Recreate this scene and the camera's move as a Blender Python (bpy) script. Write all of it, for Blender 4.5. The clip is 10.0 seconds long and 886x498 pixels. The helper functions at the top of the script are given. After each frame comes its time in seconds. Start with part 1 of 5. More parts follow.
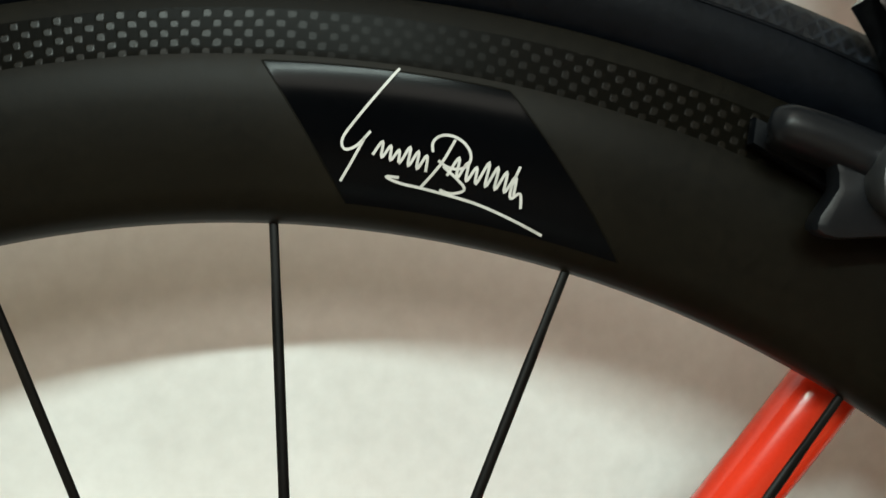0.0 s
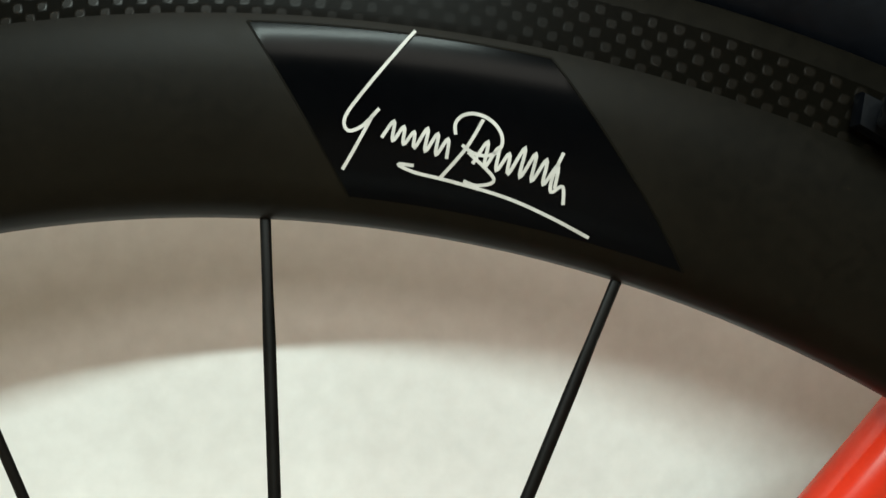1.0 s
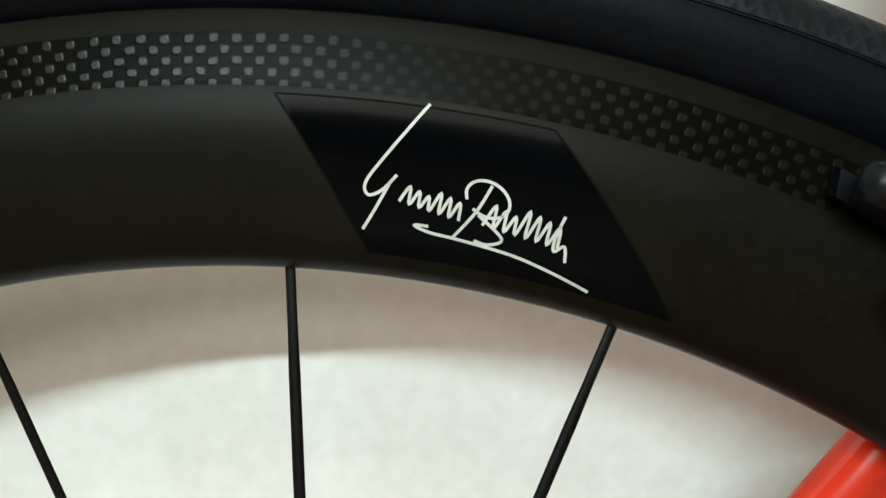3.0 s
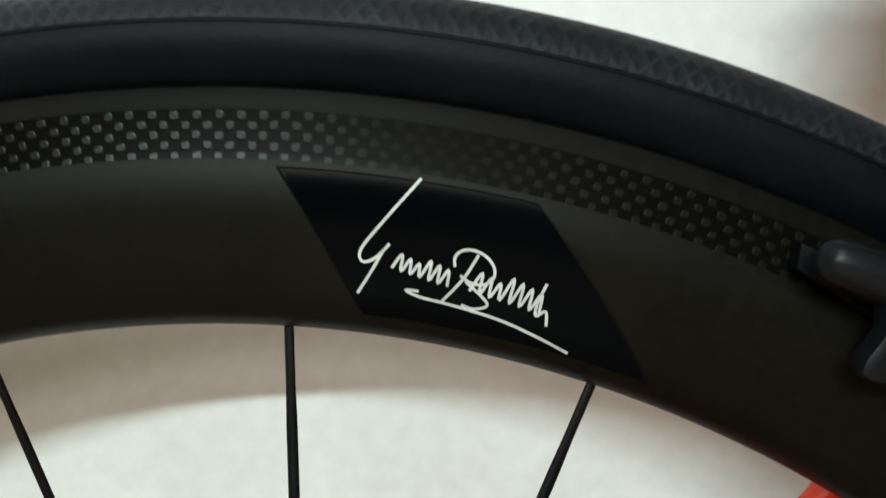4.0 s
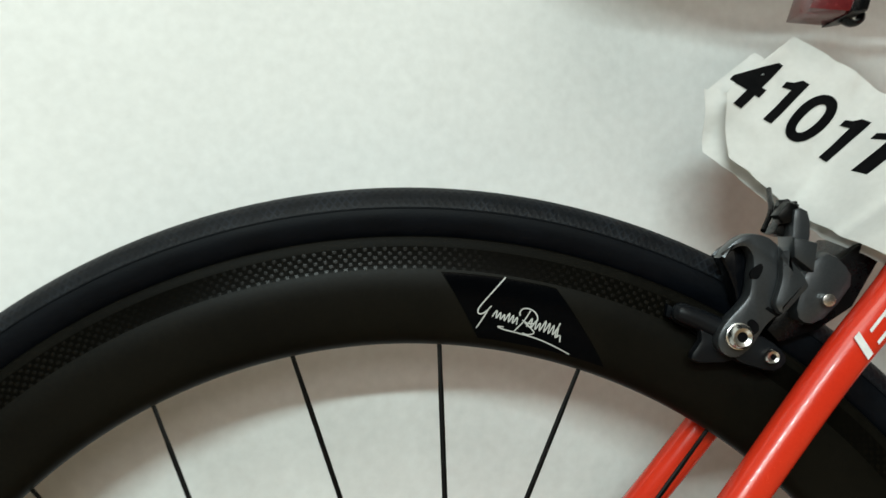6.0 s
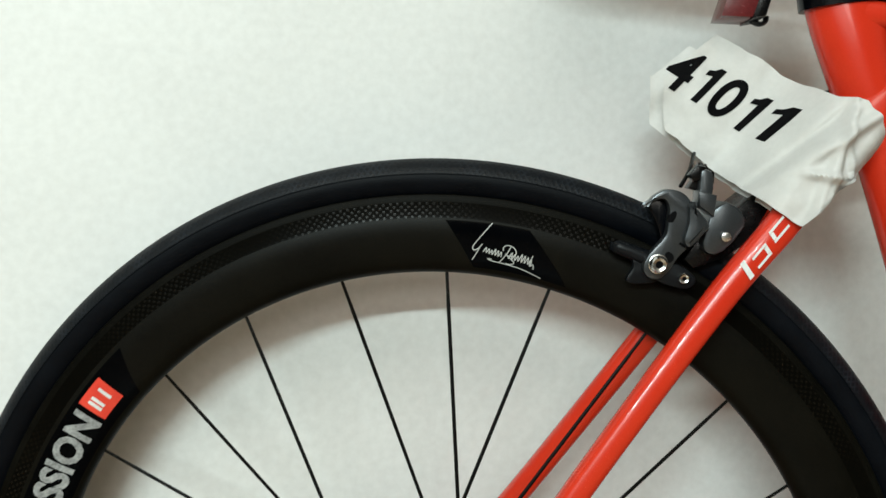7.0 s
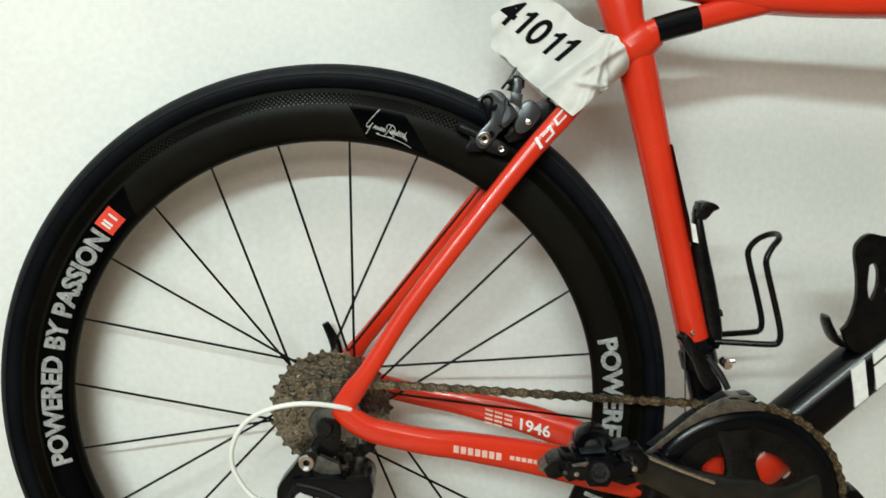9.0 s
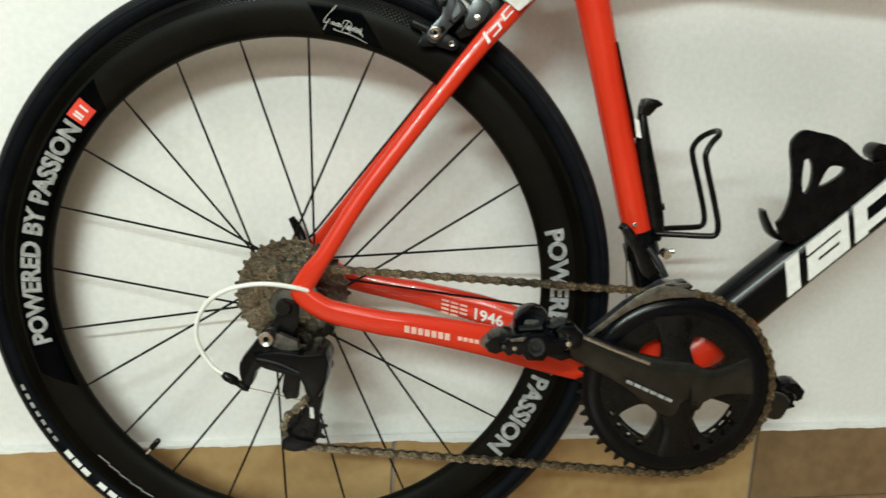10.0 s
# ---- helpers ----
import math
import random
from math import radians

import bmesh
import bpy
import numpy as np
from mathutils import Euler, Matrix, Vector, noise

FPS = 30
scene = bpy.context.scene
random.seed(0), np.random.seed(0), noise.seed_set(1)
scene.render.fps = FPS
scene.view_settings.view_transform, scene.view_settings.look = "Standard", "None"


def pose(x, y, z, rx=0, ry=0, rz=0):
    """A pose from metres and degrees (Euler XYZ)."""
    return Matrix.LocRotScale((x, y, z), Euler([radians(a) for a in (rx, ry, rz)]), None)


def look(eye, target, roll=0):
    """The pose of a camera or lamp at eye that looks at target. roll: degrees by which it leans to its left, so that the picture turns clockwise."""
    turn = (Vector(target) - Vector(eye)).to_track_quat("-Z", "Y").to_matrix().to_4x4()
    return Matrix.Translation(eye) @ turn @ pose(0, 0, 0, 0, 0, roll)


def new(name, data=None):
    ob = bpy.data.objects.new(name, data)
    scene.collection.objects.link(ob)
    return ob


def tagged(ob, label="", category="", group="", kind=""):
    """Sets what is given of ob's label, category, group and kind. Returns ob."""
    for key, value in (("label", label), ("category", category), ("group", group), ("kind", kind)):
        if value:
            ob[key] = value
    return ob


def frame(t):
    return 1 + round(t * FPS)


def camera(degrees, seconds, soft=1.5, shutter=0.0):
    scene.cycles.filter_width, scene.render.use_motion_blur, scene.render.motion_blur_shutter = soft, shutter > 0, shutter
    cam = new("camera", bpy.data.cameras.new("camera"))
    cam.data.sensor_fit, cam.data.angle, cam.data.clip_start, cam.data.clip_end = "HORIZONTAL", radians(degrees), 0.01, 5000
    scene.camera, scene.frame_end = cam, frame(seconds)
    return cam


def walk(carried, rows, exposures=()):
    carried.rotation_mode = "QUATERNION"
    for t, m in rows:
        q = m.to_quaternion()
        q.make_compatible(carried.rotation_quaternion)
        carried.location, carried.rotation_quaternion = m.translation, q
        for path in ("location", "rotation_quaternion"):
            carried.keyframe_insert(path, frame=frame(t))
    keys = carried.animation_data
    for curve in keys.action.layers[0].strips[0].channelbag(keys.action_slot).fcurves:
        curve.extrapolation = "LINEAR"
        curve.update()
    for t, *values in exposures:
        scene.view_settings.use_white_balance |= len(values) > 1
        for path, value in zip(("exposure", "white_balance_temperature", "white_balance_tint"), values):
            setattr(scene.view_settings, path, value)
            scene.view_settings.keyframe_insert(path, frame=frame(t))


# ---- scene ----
cam = camera(54.53, 10.0, soft=1.5, shutter=0.25)
PATH = [
    (0, (0.0494, -0.1972, 0.5966), (0.0286, 1.8025, 0.5730), 0.39),
    (0.5, (0.0600, -0.1779, 0.5889), (-0.1267, 1.8133, 0.5941), 1.40),
    (1, (0.0510, -0.1630, 0.6017), (-0.0517, 1.8325, 0.5154), 0.78),
    (1.5, (0.0458, -0.1620, 0.6098), (0.0018, 1.8343, 0.4955), 0.51),
    (2, (0.0456, -0.1713, 0.6114), (0.0416, 1.8276, 0.5452), 0.25),
    (2.5, (0.0534, -0.1724, 0.6106), (-0.0964, 1.8216, 0.5716), 0.78),
    (2.7, (0.0479, -0.1751, 0.6138), (-0.0402, 1.8206, 0.5163), 0.87),
    (3.8, (0.0509, -0.1778, 0.6320), (-0.0670, 1.8036, 0.3869), 1.38),
    (4, (0.0499, -0.1870, 0.6318), (-0.0327, 1.8057, 0.4833), 1.33),
    (4.5, (0.0444, -0.2294, 0.6258), (-0.0493, 1.7682, 0.5944), 1.61),
    (5, (0.0370, -0.2743, 0.6331), (0.0535, 1.7241, 0.5542), 2.02),
    (5.2, (0.0334, -0.2919, 0.6394), (0.0628, 1.7070, 0.5788), 2.10),
    (6.3, (-0.0106, -0.4594, 0.6583), (0.0603, 1.5393, 0.6440), 1.15),
    (6.5, (0.0109, -0.4902, 0.6660), (-0.0120, 1.5042, 0.5174), 1.13),
    (7, (0.0381, -0.5602, 0.6632), (-0.0765, 1.4292, 0.4923), 0.24),
    (7.5, (0.0537, -0.6513, 0.6611), (-0.1595, 1.3300, 0.4912), 1.32),
    (8, (0.0558, -0.7244, 0.6532), (-0.0808, 1.2578, 0.4245), 2.56),
    (8.3, (0.0710, -0.7721, 0.6521), (-0.0614, 1.2109, 0.4280), 1.97),
    (8.5, (0.0569, -0.8057, 0.6470), (-0.0210, 1.1726, 0.3635), 2.33),
    (9, (0.0977, -0.8445, 0.6317), (0.1130, 1.1310, 0.3202), 2.55),
    (9.5, (0.1370, -0.8724, 0.6308), (0.0691, 1.0728, 0.1710), 2.14),
    (9.8, (0.1459, -0.8836, 0.6106), (0.0860, 1.0588, 0.1379), 2.28),
    (10, (0.1567, -0.8980, 0.5916), (0.1558, 1.0523, 0.1486), 3.01),
]
walk(cam, [(t, look(eye, target, roll)) for t, eye, target, roll in PATH], [(0, 0.43, 6850, 10), (2.7, 0.56, 6600, 10), (5.2, 0.19, 6500, 10), (6.5, -0.06, 6500, 10), (7.2, 0.06, 6500, 10), (8.5, 0.09, 6550, 10), (10, 0.16, 6850, 10)])

# ---- light ----
world = bpy.data.worlds.new("world")
scene.world = world
world.use_nodes = True
world.node_tree.nodes["Background"].inputs[0].default_value = (0.75, 0.85, 1.0, 1)
world.node_tree.nodes["Background"].inputs[1].default_value = 0.05


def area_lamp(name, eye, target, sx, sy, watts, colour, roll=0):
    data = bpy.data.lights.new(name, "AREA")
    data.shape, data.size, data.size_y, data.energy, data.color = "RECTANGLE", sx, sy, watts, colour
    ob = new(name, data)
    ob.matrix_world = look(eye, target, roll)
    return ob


area_lamp("tube_light", (-0.55, -2.75, 1.64), (0.0, 0.1, 0.5), 1.25, 0.07, 57, (0.80, 1.0, 0.975), 12)
# broad overhead fill, added to lift the shadows; no lamp is known there
area_lamp("overhead_fill", (-0.4, -2.0, 2.62), (-0.4, -1.2, 0.0), 1.6, 1.6, 37, (0.97, 0.96, 0.88))
# fill added behind the camera; its shadows drop out of sight behind the bicycle
area_lamp("front_fill", (-0.2, -4.6, 1.72), (0.0, 0.1, 0.5), 2.2, 0.6, 36, (0.97, 0.95, 0.87))

# ---- materials ----


def shader(name):
    m = bpy.data.materials.new(name)
    m.use_nodes = True
    nt = m.node_tree
    return m, nt, nt.nodes["Principled BSDF"]


def node(nt, kind, **inputs):
    n = nt.nodes.new(kind)
    for k, v in inputs.items():
        n.inputs[k.replace("_", " ")].default_value = v
    return n


def ramp(nt, source, stops):
    r = nt.nodes.new("ShaderNodeValToRGB")
    els = r.color_ramp.elements
    while len(els) < len(stops):
        els.new(0.5)
    for e, (pos, col) in zip(els, stops):
        e.position, e.color = pos, (*col, 1)
    nt.links.new(source, r.inputs[0])
    return r.outputs[0]


def surface(name, dark, light, rough=0.4, metal=0.0, scale=30.0, fine=400.0, bump=0.1, depth=0.0005, coat=0.0, spread=0.12, spec=0.5):
    """A material that varies at two scales between two colours, with fine relief."""
    m, nt, p = shader(name)
    co = nt.nodes.new("ShaderNodeTexCoord").outputs["Object"]
    big = node(nt, "ShaderNodeTexNoise", Scale=scale, Detail=6.0, Roughness=0.6)
    small = node(nt, "ShaderNodeTexNoise", Scale=fine, Detail=4.0)
    nt.links.new(co, big.inputs["Vector"])
    nt.links.new(co, small.inputs["Vector"])
    mix = nt.nodes.new("ShaderNodeMath")
    mix.operation = "MULTIPLY_ADD"
    mix.inputs[1].default_value = 0.35
    nt.links.new(small.outputs["Fac"], mix.inputs[0])
    half = nt.nodes.new("ShaderNodeMath")
    half.operation = "MULTIPLY"
    half.inputs[1].default_value = 0.65
    nt.links.new(big.outputs["Fac"], half.inputs[0])
    nt.links.new(half.outputs[0], mix.inputs[2])
    nt.links.new(ramp(nt, mix.outputs[0], [(0.36, dark), (0.64, light)]), p.inputs["Base Color"])
    rr = nt.nodes.new("ShaderNodeMapRange")
    rr.inputs["To Min"].default_value, rr.inputs["To Max"].default_value = max(0.02, rough - spread), min(1, rough + spread)
    nt.links.new(mix.outputs[0], rr.inputs["Value"])
    nt.links.new(rr.outputs[0], p.inputs["Roughness"])
    p.inputs["Metallic"].default_value = metal
    p.inputs["Coat Weight"].default_value = coat
    p.inputs["Coat Roughness"].default_value = 0.06
    p.inputs["Specular IOR Level"].default_value = spec
    if bump:
        b = node(nt, "ShaderNodeBump", Strength=bump, Distance=depth)
        nt.links.new(small.outputs["Fac"], b.inputs["Height"])
        nt.links.new(b.outputs[0], p.inputs["Normal"])
    return m


def weave_material():
    """Twill carbon on the brake track: small staggered cells."""
    m, nt, p = shader("carbon_weave")
    uv = nt.nodes.new("ShaderNodeUVMap").outputs[0]
    co = nt.nodes.new("ShaderNodeTexCoord").outputs["Object"]

    def calc(kind, a, b=0.0, c=0.0):
        n = nt.nodes.new("ShaderNodeMath")
        n.operation = kind
        for i, q in enumerate((a, b, c)):
            if isinstance(q, float):
                n.inputs[i].default_value = q
            else:
                nt.links.new(q, n.inputs[i])
        return n.outputs[0]
    warp = node(nt, "ShaderNodeTexNoise", Scale=190.0, Detail=2.0)
    nt.links.new(co, warp.inputs["Vector"])
    add = nt.nodes.new("ShaderNodeVectorMath")
    add.operation = "MULTIPLY_ADD"
    add.inputs[1].default_value = (0.0011, 0.0011, 0)
    nt.links.new(warp.outputs["Color"], add.inputs[0])
    nt.links.new(uv, add.inputs[2])
    sep = nt.nodes.new("ShaderNodeSeparateXYZ")
    nt.links.new(add.outputs[0], sep.inputs[0])
    ring = 2 * math.pi * (0.3003 + 0.3020 + 0.3104) / 3
    x = calc("SINE", calc("MULTIPLY", sep.outputs["X"], 2 * math.pi * 416 / ring))
    y = calc("SINE", calc("MULTIPLY", sep.outputs["Y"], 2 * math.pi / 0.0042))
    mul = calc("MULTIPLY", x, y)
    # bright and dim stretches of the lamp's sheen, set into the cell mask
    sheen = calc("MULTIPLY_ADD", calc("SINE", calc("MULTIPLY_ADD", sep.outputs["X"], 2 * math.pi * 12 / ring, 3.1)), 0.45, 0.5)
    cells = calc("MULTIPLY", ramp(nt, mul, [(0.10, (0.0,) * 3), (0.55, (1,) * 3)]), sheen)
    both = nt.nodes.new("ShaderNodeMix")
    both.data_type = "RGBA"
    nt.links.new(cells, both.inputs[0])
    both.inputs[6].default_value = (0.0024, 0.0022, 0.0016, 1)
    both.inputs[7].default_value = (0.0048, 0.0040, 0.0028, 1)
    nt.links.new(both.outputs[2], p.inputs["Base Color"])
    b = node(nt, "ShaderNodeBump", Strength=0.15, Distance=0.0004)
    nt.links.new(cells, b.inputs["Height"])
    nt.links.new(b.outputs[0], p.inputs["Normal"])
    # the threads shine, the resin between them is dull
    p.inputs["Roughness"].default_value = 0.27
    nt.links.new(calc("MULTIPLY_ADD", cells, 0.11, 0.015), p.inputs["Specular IOR Level"])
    return m


def tread_material():
    """Tyre rubber with fine crossed file lines."""
    m, nt, p = shader("tread_rubber")
    uv = nt.nodes.new("ShaderNodeUVMap").outputs[0]
    heights = []
    for turn in (35, -35):
        rot = nt.nodes.new("ShaderNodeMapping")
        rot.inputs["Rotation"].default_value = (0, 0, radians(turn))
        nt.links.new(uv, rot.inputs[0])
        w = node(nt, "ShaderNodeTexWave", Scale=95.0, Distortion=0.6, Detail=1.0)
        nt.links.new(rot.outputs[0], w.inputs["Vector"])
        heights.append(w.outputs["Fac"])
    mx = nt.nodes.new("ShaderNodeMath")
    mx.operation = "MAXIMUM"
    nt.links.new(heights[0], mx.inputs[0])
    nt.links.new(heights[1], mx.inputs[1])
    n = node(nt, "ShaderNodeTexNoise", Scale=60.0, Detail=5.0)
    nt.links.new(uv, n.inputs["Vector"])
    dust = nt.nodes.new("ShaderNodeMath")
    dust.operation = "MULTIPLY"
    nt.links.new(mx.outputs[0], dust.inputs[0])
    nt.links.new(n.outputs["Fac"], dust.inputs[1])
    nt.links.new(ramp(nt, dust.outputs[0], [(0.40, (0.0014, 0.0023, 0.0040)), (0.62, (0.0090, 0.0122, 0.0175))]), p.inputs["Base Color"])
    b = node(nt, "ShaderNodeBump", Strength=0.3, Distance=0.0004)
    nt.links.new(mx.outputs[0], b.inputs["Height"])
    nt.links.new(b.outputs[0], p.inputs["Normal"])
    p.inputs["Roughness"].default_value = 0.55
    p.inputs["Specular IOR Level"].default_value = 0.22
    return m


def tile_material(name, dark, light, rough=0.35):
    m = surface(name, dark, light, rough, scale=7.0, fine=60.0, bump=0.05)
    return m


# dark tone for unseen walls, so the black parts reflect a dim room
FARWALL = surface("unseen_wall_paint", (0.20, 0.19, 0.17), (0.28, 0.27, 0.25), 0.8, scale=3.0, fine=90)
WALL = surface("wall_paint", (0.695, 0.695, 0.682), (0.82, 0.826, 0.815), 0.6, scale=2.6, fine=140, bump=0.03, depth=0.001)
CEIL = surface("ceiling_paint", (0.76, 0.76, 0.75), (0.82, 0.82, 0.81), 0.7, scale=3, fine=150)
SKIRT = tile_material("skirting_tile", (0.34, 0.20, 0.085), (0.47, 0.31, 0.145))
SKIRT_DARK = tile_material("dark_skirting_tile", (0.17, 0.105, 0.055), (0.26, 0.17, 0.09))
FLOOR = tile_material("floor_tile", (0.26, 0.16, 0.09), (0.40, 0.27, 0.15), 0.3)
GROUT = surface("grout", (0.20, 0.17, 0.13), (0.30, 0.25, 0.2), 0.9)
RED = surface("red_paint", (0.59, 0.026, 0.009), (0.65, 0.035, 0.012), 0.26, scale=12, fine=900, bump=0.015, coat=0.35, spread=0.05, spec=0.3)
BLACK = surface("black_paint", (0.0012, 0.0015, 0.0024), (0.0026, 0.003, 0.0042), 0.2, scale=20, fine=700, bump=0.02, spread=0.08, spec=0.2)
PLASTIC = surface("black_plastic", (0.0014, 0.0014, 0.0016), (0.0042, 0.0042, 0.0046), 0.27, scale=60, fine=900, spec=0.2)
CRANK = surface("polished_dark_alloy", (0.026, 0.026, 0.023), (0.056, 0.054, 0.048), 0.22, metal=0.7, scale=45, fine=700, bump=0.04)
CAGE = surface("scuffed_plate", (0.08, 0.077, 0.068), (0.25, 0.235, 0.21), 0.32, metal=0.8, scale=110, fine=700, bump=0.1)
SPOKE = surface("black_spoke_steel", (0.0016, 0.0016, 0.0016), (0.0042, 0.0041, 0.0038), 0.42, scale=80, fine=900, bump=0.03, spec=0.10)
GREY = surface("grey_alloy", (0.018, 0.020, 0.023), (0.046, 0.050, 0.056), 0.28, metal=0.6, scale=60, fine=800, bump=0.02, spread=0.05)
DARKALLOY = surface("dark_anodised", (0.0025, 0.0025, 0.0026), (0.007, 0.0066, 0.0062), 0.28, metal=0.1, scale=50, fine=600, spec=0.22)
STEEL = surface("bright_steel", (0.55, 0.54, 0.52), (0.72, 0.71, 0.69), 0.25, metal=1.0, scale=200, fine=900)
COG = surface("dirty_cog_steel", (0.004, 0.0035, 0.0025), (0.36, 0.33, 0.27), 0.18, metal=0.95, scale=260, fine=800, bump=0.5)
# inner links get a darker copy of the chain steel, for contrast
CHAIN_DARK = surface("dark_inner_link", (0.003, 0.0025, 0.0015), (0.17, 0.145, 0.105), 0.30, metal=0.85, scale=330, fine=900, bump=0.2)
CHAIN = surface("oily_chain_steel", (0.006, 0.005, 0.003), (0.36, 0.31, 0.23), 0.26, metal=0.9, scale=330, fine=900, bump=0.2)
RUBBER = surface("sidewall_rubber", (0.0010, 0.0015, 0.0026), (0.0030, 0.0040, 0.0062), 0.5, scale=40, fine=600, bump=0.15, spec=0.07)
TREAD = tread_material()
CARBON = surface("matt_carbon", (0.0017, 0.0016, 0.0010), (0.0052, 0.0045, 0.0028), 0.44, scale=14, fine=500, bump=0.05, spec=0.08)
LIP = surface("rim_lip_carbon", (0.0022, 0.0020, 0.0014), (0.0052, 0.0047, 0.0033), 0.45, scale=30, fine=500, bump=0.06, spec=0.035)
WEAVE = weave_material()
DECAL = surface("gloss_black_film", (0.0006, 0.0008, 0.0012), (0.0012, 0.0015, 0.0020), 0.14, scale=20, fine=600, bump=0.0, spread=0.04, spec=0.03)
INK = surface("white_ink", (0.66, 0.66, 0.65), (0.80, 0.80, 0.79), 0.5, scale=120, fine=600)
PENINK = surface("pen_ink", (0.40, 0.41, 0.40), (0.52, 0.53, 0.52), 0.5, scale=150, fine=600)
GREYINK = surface("worn_grey_ink", (0.15, 0.155, 0.155), (0.40, 0.41, 0.41), 0.5, scale=150, fine=600)
PALEINK = surface("pale_pink_ink", (0.66, 0.36, 0.30), (0.76, 0.52, 0.46), 0.45, scale=120, fine=600)
REDINK = surface("red_label", (0.70, 0.035, 0.02), (0.78, 0.06, 0.03), 0.4, scale=80, fine=600)
FLATBLACK = surface("print_and_recess_black", (0.003, 0.003, 0.0035), (0.006, 0.006, 0.0065), 0.6, spec=0.02)
CALIPER = surface("satin_grey_alloy", (0.042, 0.046, 0.050), (0.060, 0.065, 0.071), 0.28, metal=0.6, scale=25, fine=900, bump=0.02, spread=0.03)
SHOE = surface("satin_black_shoe", (0.0032, 0.0038, 0.005), (0.0055, 0.0064, 0.008), 0.36, scale=40, fine=900, bump=0.05, spread=0.05, spec=0.14)
PAPER = surface("white_paper", (0.74, 0.73, 0.715), (0.84, 0.83, 0.815), 0.65, scale=40, fine=300, bump=0.1)
# thin paper lets some light through
thin = PAPER.node_tree
body = thin.nodes["Principled BSDF"]
glow = thin.nodes.new("ShaderNodeBsdfTranslucent")
glow.inputs[0].default_value = (0.80, 0.79, 0.76, 1)
blend = thin.nodes.new("ShaderNodeMixShader")
blend.inputs[0].default_value = 0.30
thin.links.new(body.outputs[0], blend.inputs[1])
thin.links.new(glow.outputs[0], blend.inputs[2])
thin.links.new(blend.outputs[0], thin.nodes["Material Output"].inputs[0])
HOUSING = surface("white_housing", (0.72, 0.72, 0.69), (0.82, 0.82, 0.8), 0.35, scale=40, fine=500)
LENS = surface("dark_red_lens", (0.07, 0.006, 0.008), (0.14, 0.013, 0.015), 0.25, scale=60, fine=500, coat=0.4)
DUSTY = surface("dusty_dark_metal", (0.03, 0.028, 0.024), (0.12, 0.11, 0.095), 0.5, metal=0.5, scale=90, fine=500)

# ---- builders ----
ZH = 0.336  # hub height
BB = (0.407, 0.265)  # bottom bracket


def link_mesh(name, bm, material, smooth=True, weld=True):
    if weld:
        bmesh.ops.remove_doubles(bm, verts=bm.verts, dist=1e-6)
    bmesh.ops.recalc_face_normals(bm, faces=bm.faces)
    me = bpy.data.meshes.new(name)
    bm.to_mesh(me)
    bm.free()
    me.materials.append(material)
    if smooth:
        me.polygons.foreach_set("use_smooth", [True] * len(me.polygons))
        me.set_sharp_from_angle(angle=radians(38))
    return me


def part(name, bm, material, parent, label="", smooth=True, weld=True):
    ob = new(name, link_mesh(name, bm, material, smooth, weld))
    ob.parent = parent
    if label:
        tagged(ob, label)
    return ob


def holder(name, parent, label=""):
    ob = new(name)
    ob.empty_display_size = 0.02
    ob.parent = parent
    if label:
        tagged(ob, label)
    return ob


def spline(points, per=6):
    """A smooth line of vectors through the given points."""
    p = [Vector(q) for q in points]
    if per <= 1 or len(p) < 3:
        return p
    out = []
    for i in range(len(p) - 1):
        a, b, c, d = p[max(i - 1, 0)], p[i], p[i + 1], p[min(i + 2, len(p) - 1)]
        for j in range(per):
            t = j / per
            out.append(0.5 * (2 * b + (c - a) * t + (2 * a - 5 * b + 4 * c - d) * t * t + (3 * b - 3 * c + d - a) * t ** 3))
    out.append(p[-1])
    return out


def sweep(points, sizes, segs=14, per=6, up=(0, 1, 0), power=2.0, bm=None, caps=True):
    """A tube along points; sizes are half-widths (across, along up) for each point, or one pair."""
    bm = bm or bmesh.new()
    if isinstance(sizes, tuple):
        sizes = [sizes] * len(points)
    line = spline(points, per)
    widths = spline([(a, b, 0) for a, b in sizes], per)
    up = Vector(up)
    rings = []
    for i, q in enumerate(line):
        t = (line[min(i + 1, len(line) - 1)] - line[max(i - 1, 0)]).normalized()
        side = t.cross(up)
        side = side.normalized() if side.length > 1e-4 else Vector((1, 0, 0))
        top = side.cross(t).normalized()
        ring = []
        for k in range(segs):
            c, s = math.cos(2 * math.pi * k / segs), math.sin(2 * math.pi * k / segs)
            c, s = math.copysign(abs(c) ** (2 / power), c), math.copysign(abs(s) ** (2 / power), s)
            ring.append(bm.verts.new(q + side * c * widths[i][0] + top * s * widths[i][1]))
        rings.append(ring)
    for a, b in zip(rings, rings[1:]):
        for k in range(segs):
            bm.faces.new((a[k], a[(k + 1) % segs], b[(k + 1) % segs], b[k]))
    if caps:
        bm.faces.new(rings[0])
        bm.faces.new(rings[-1])
    return bm


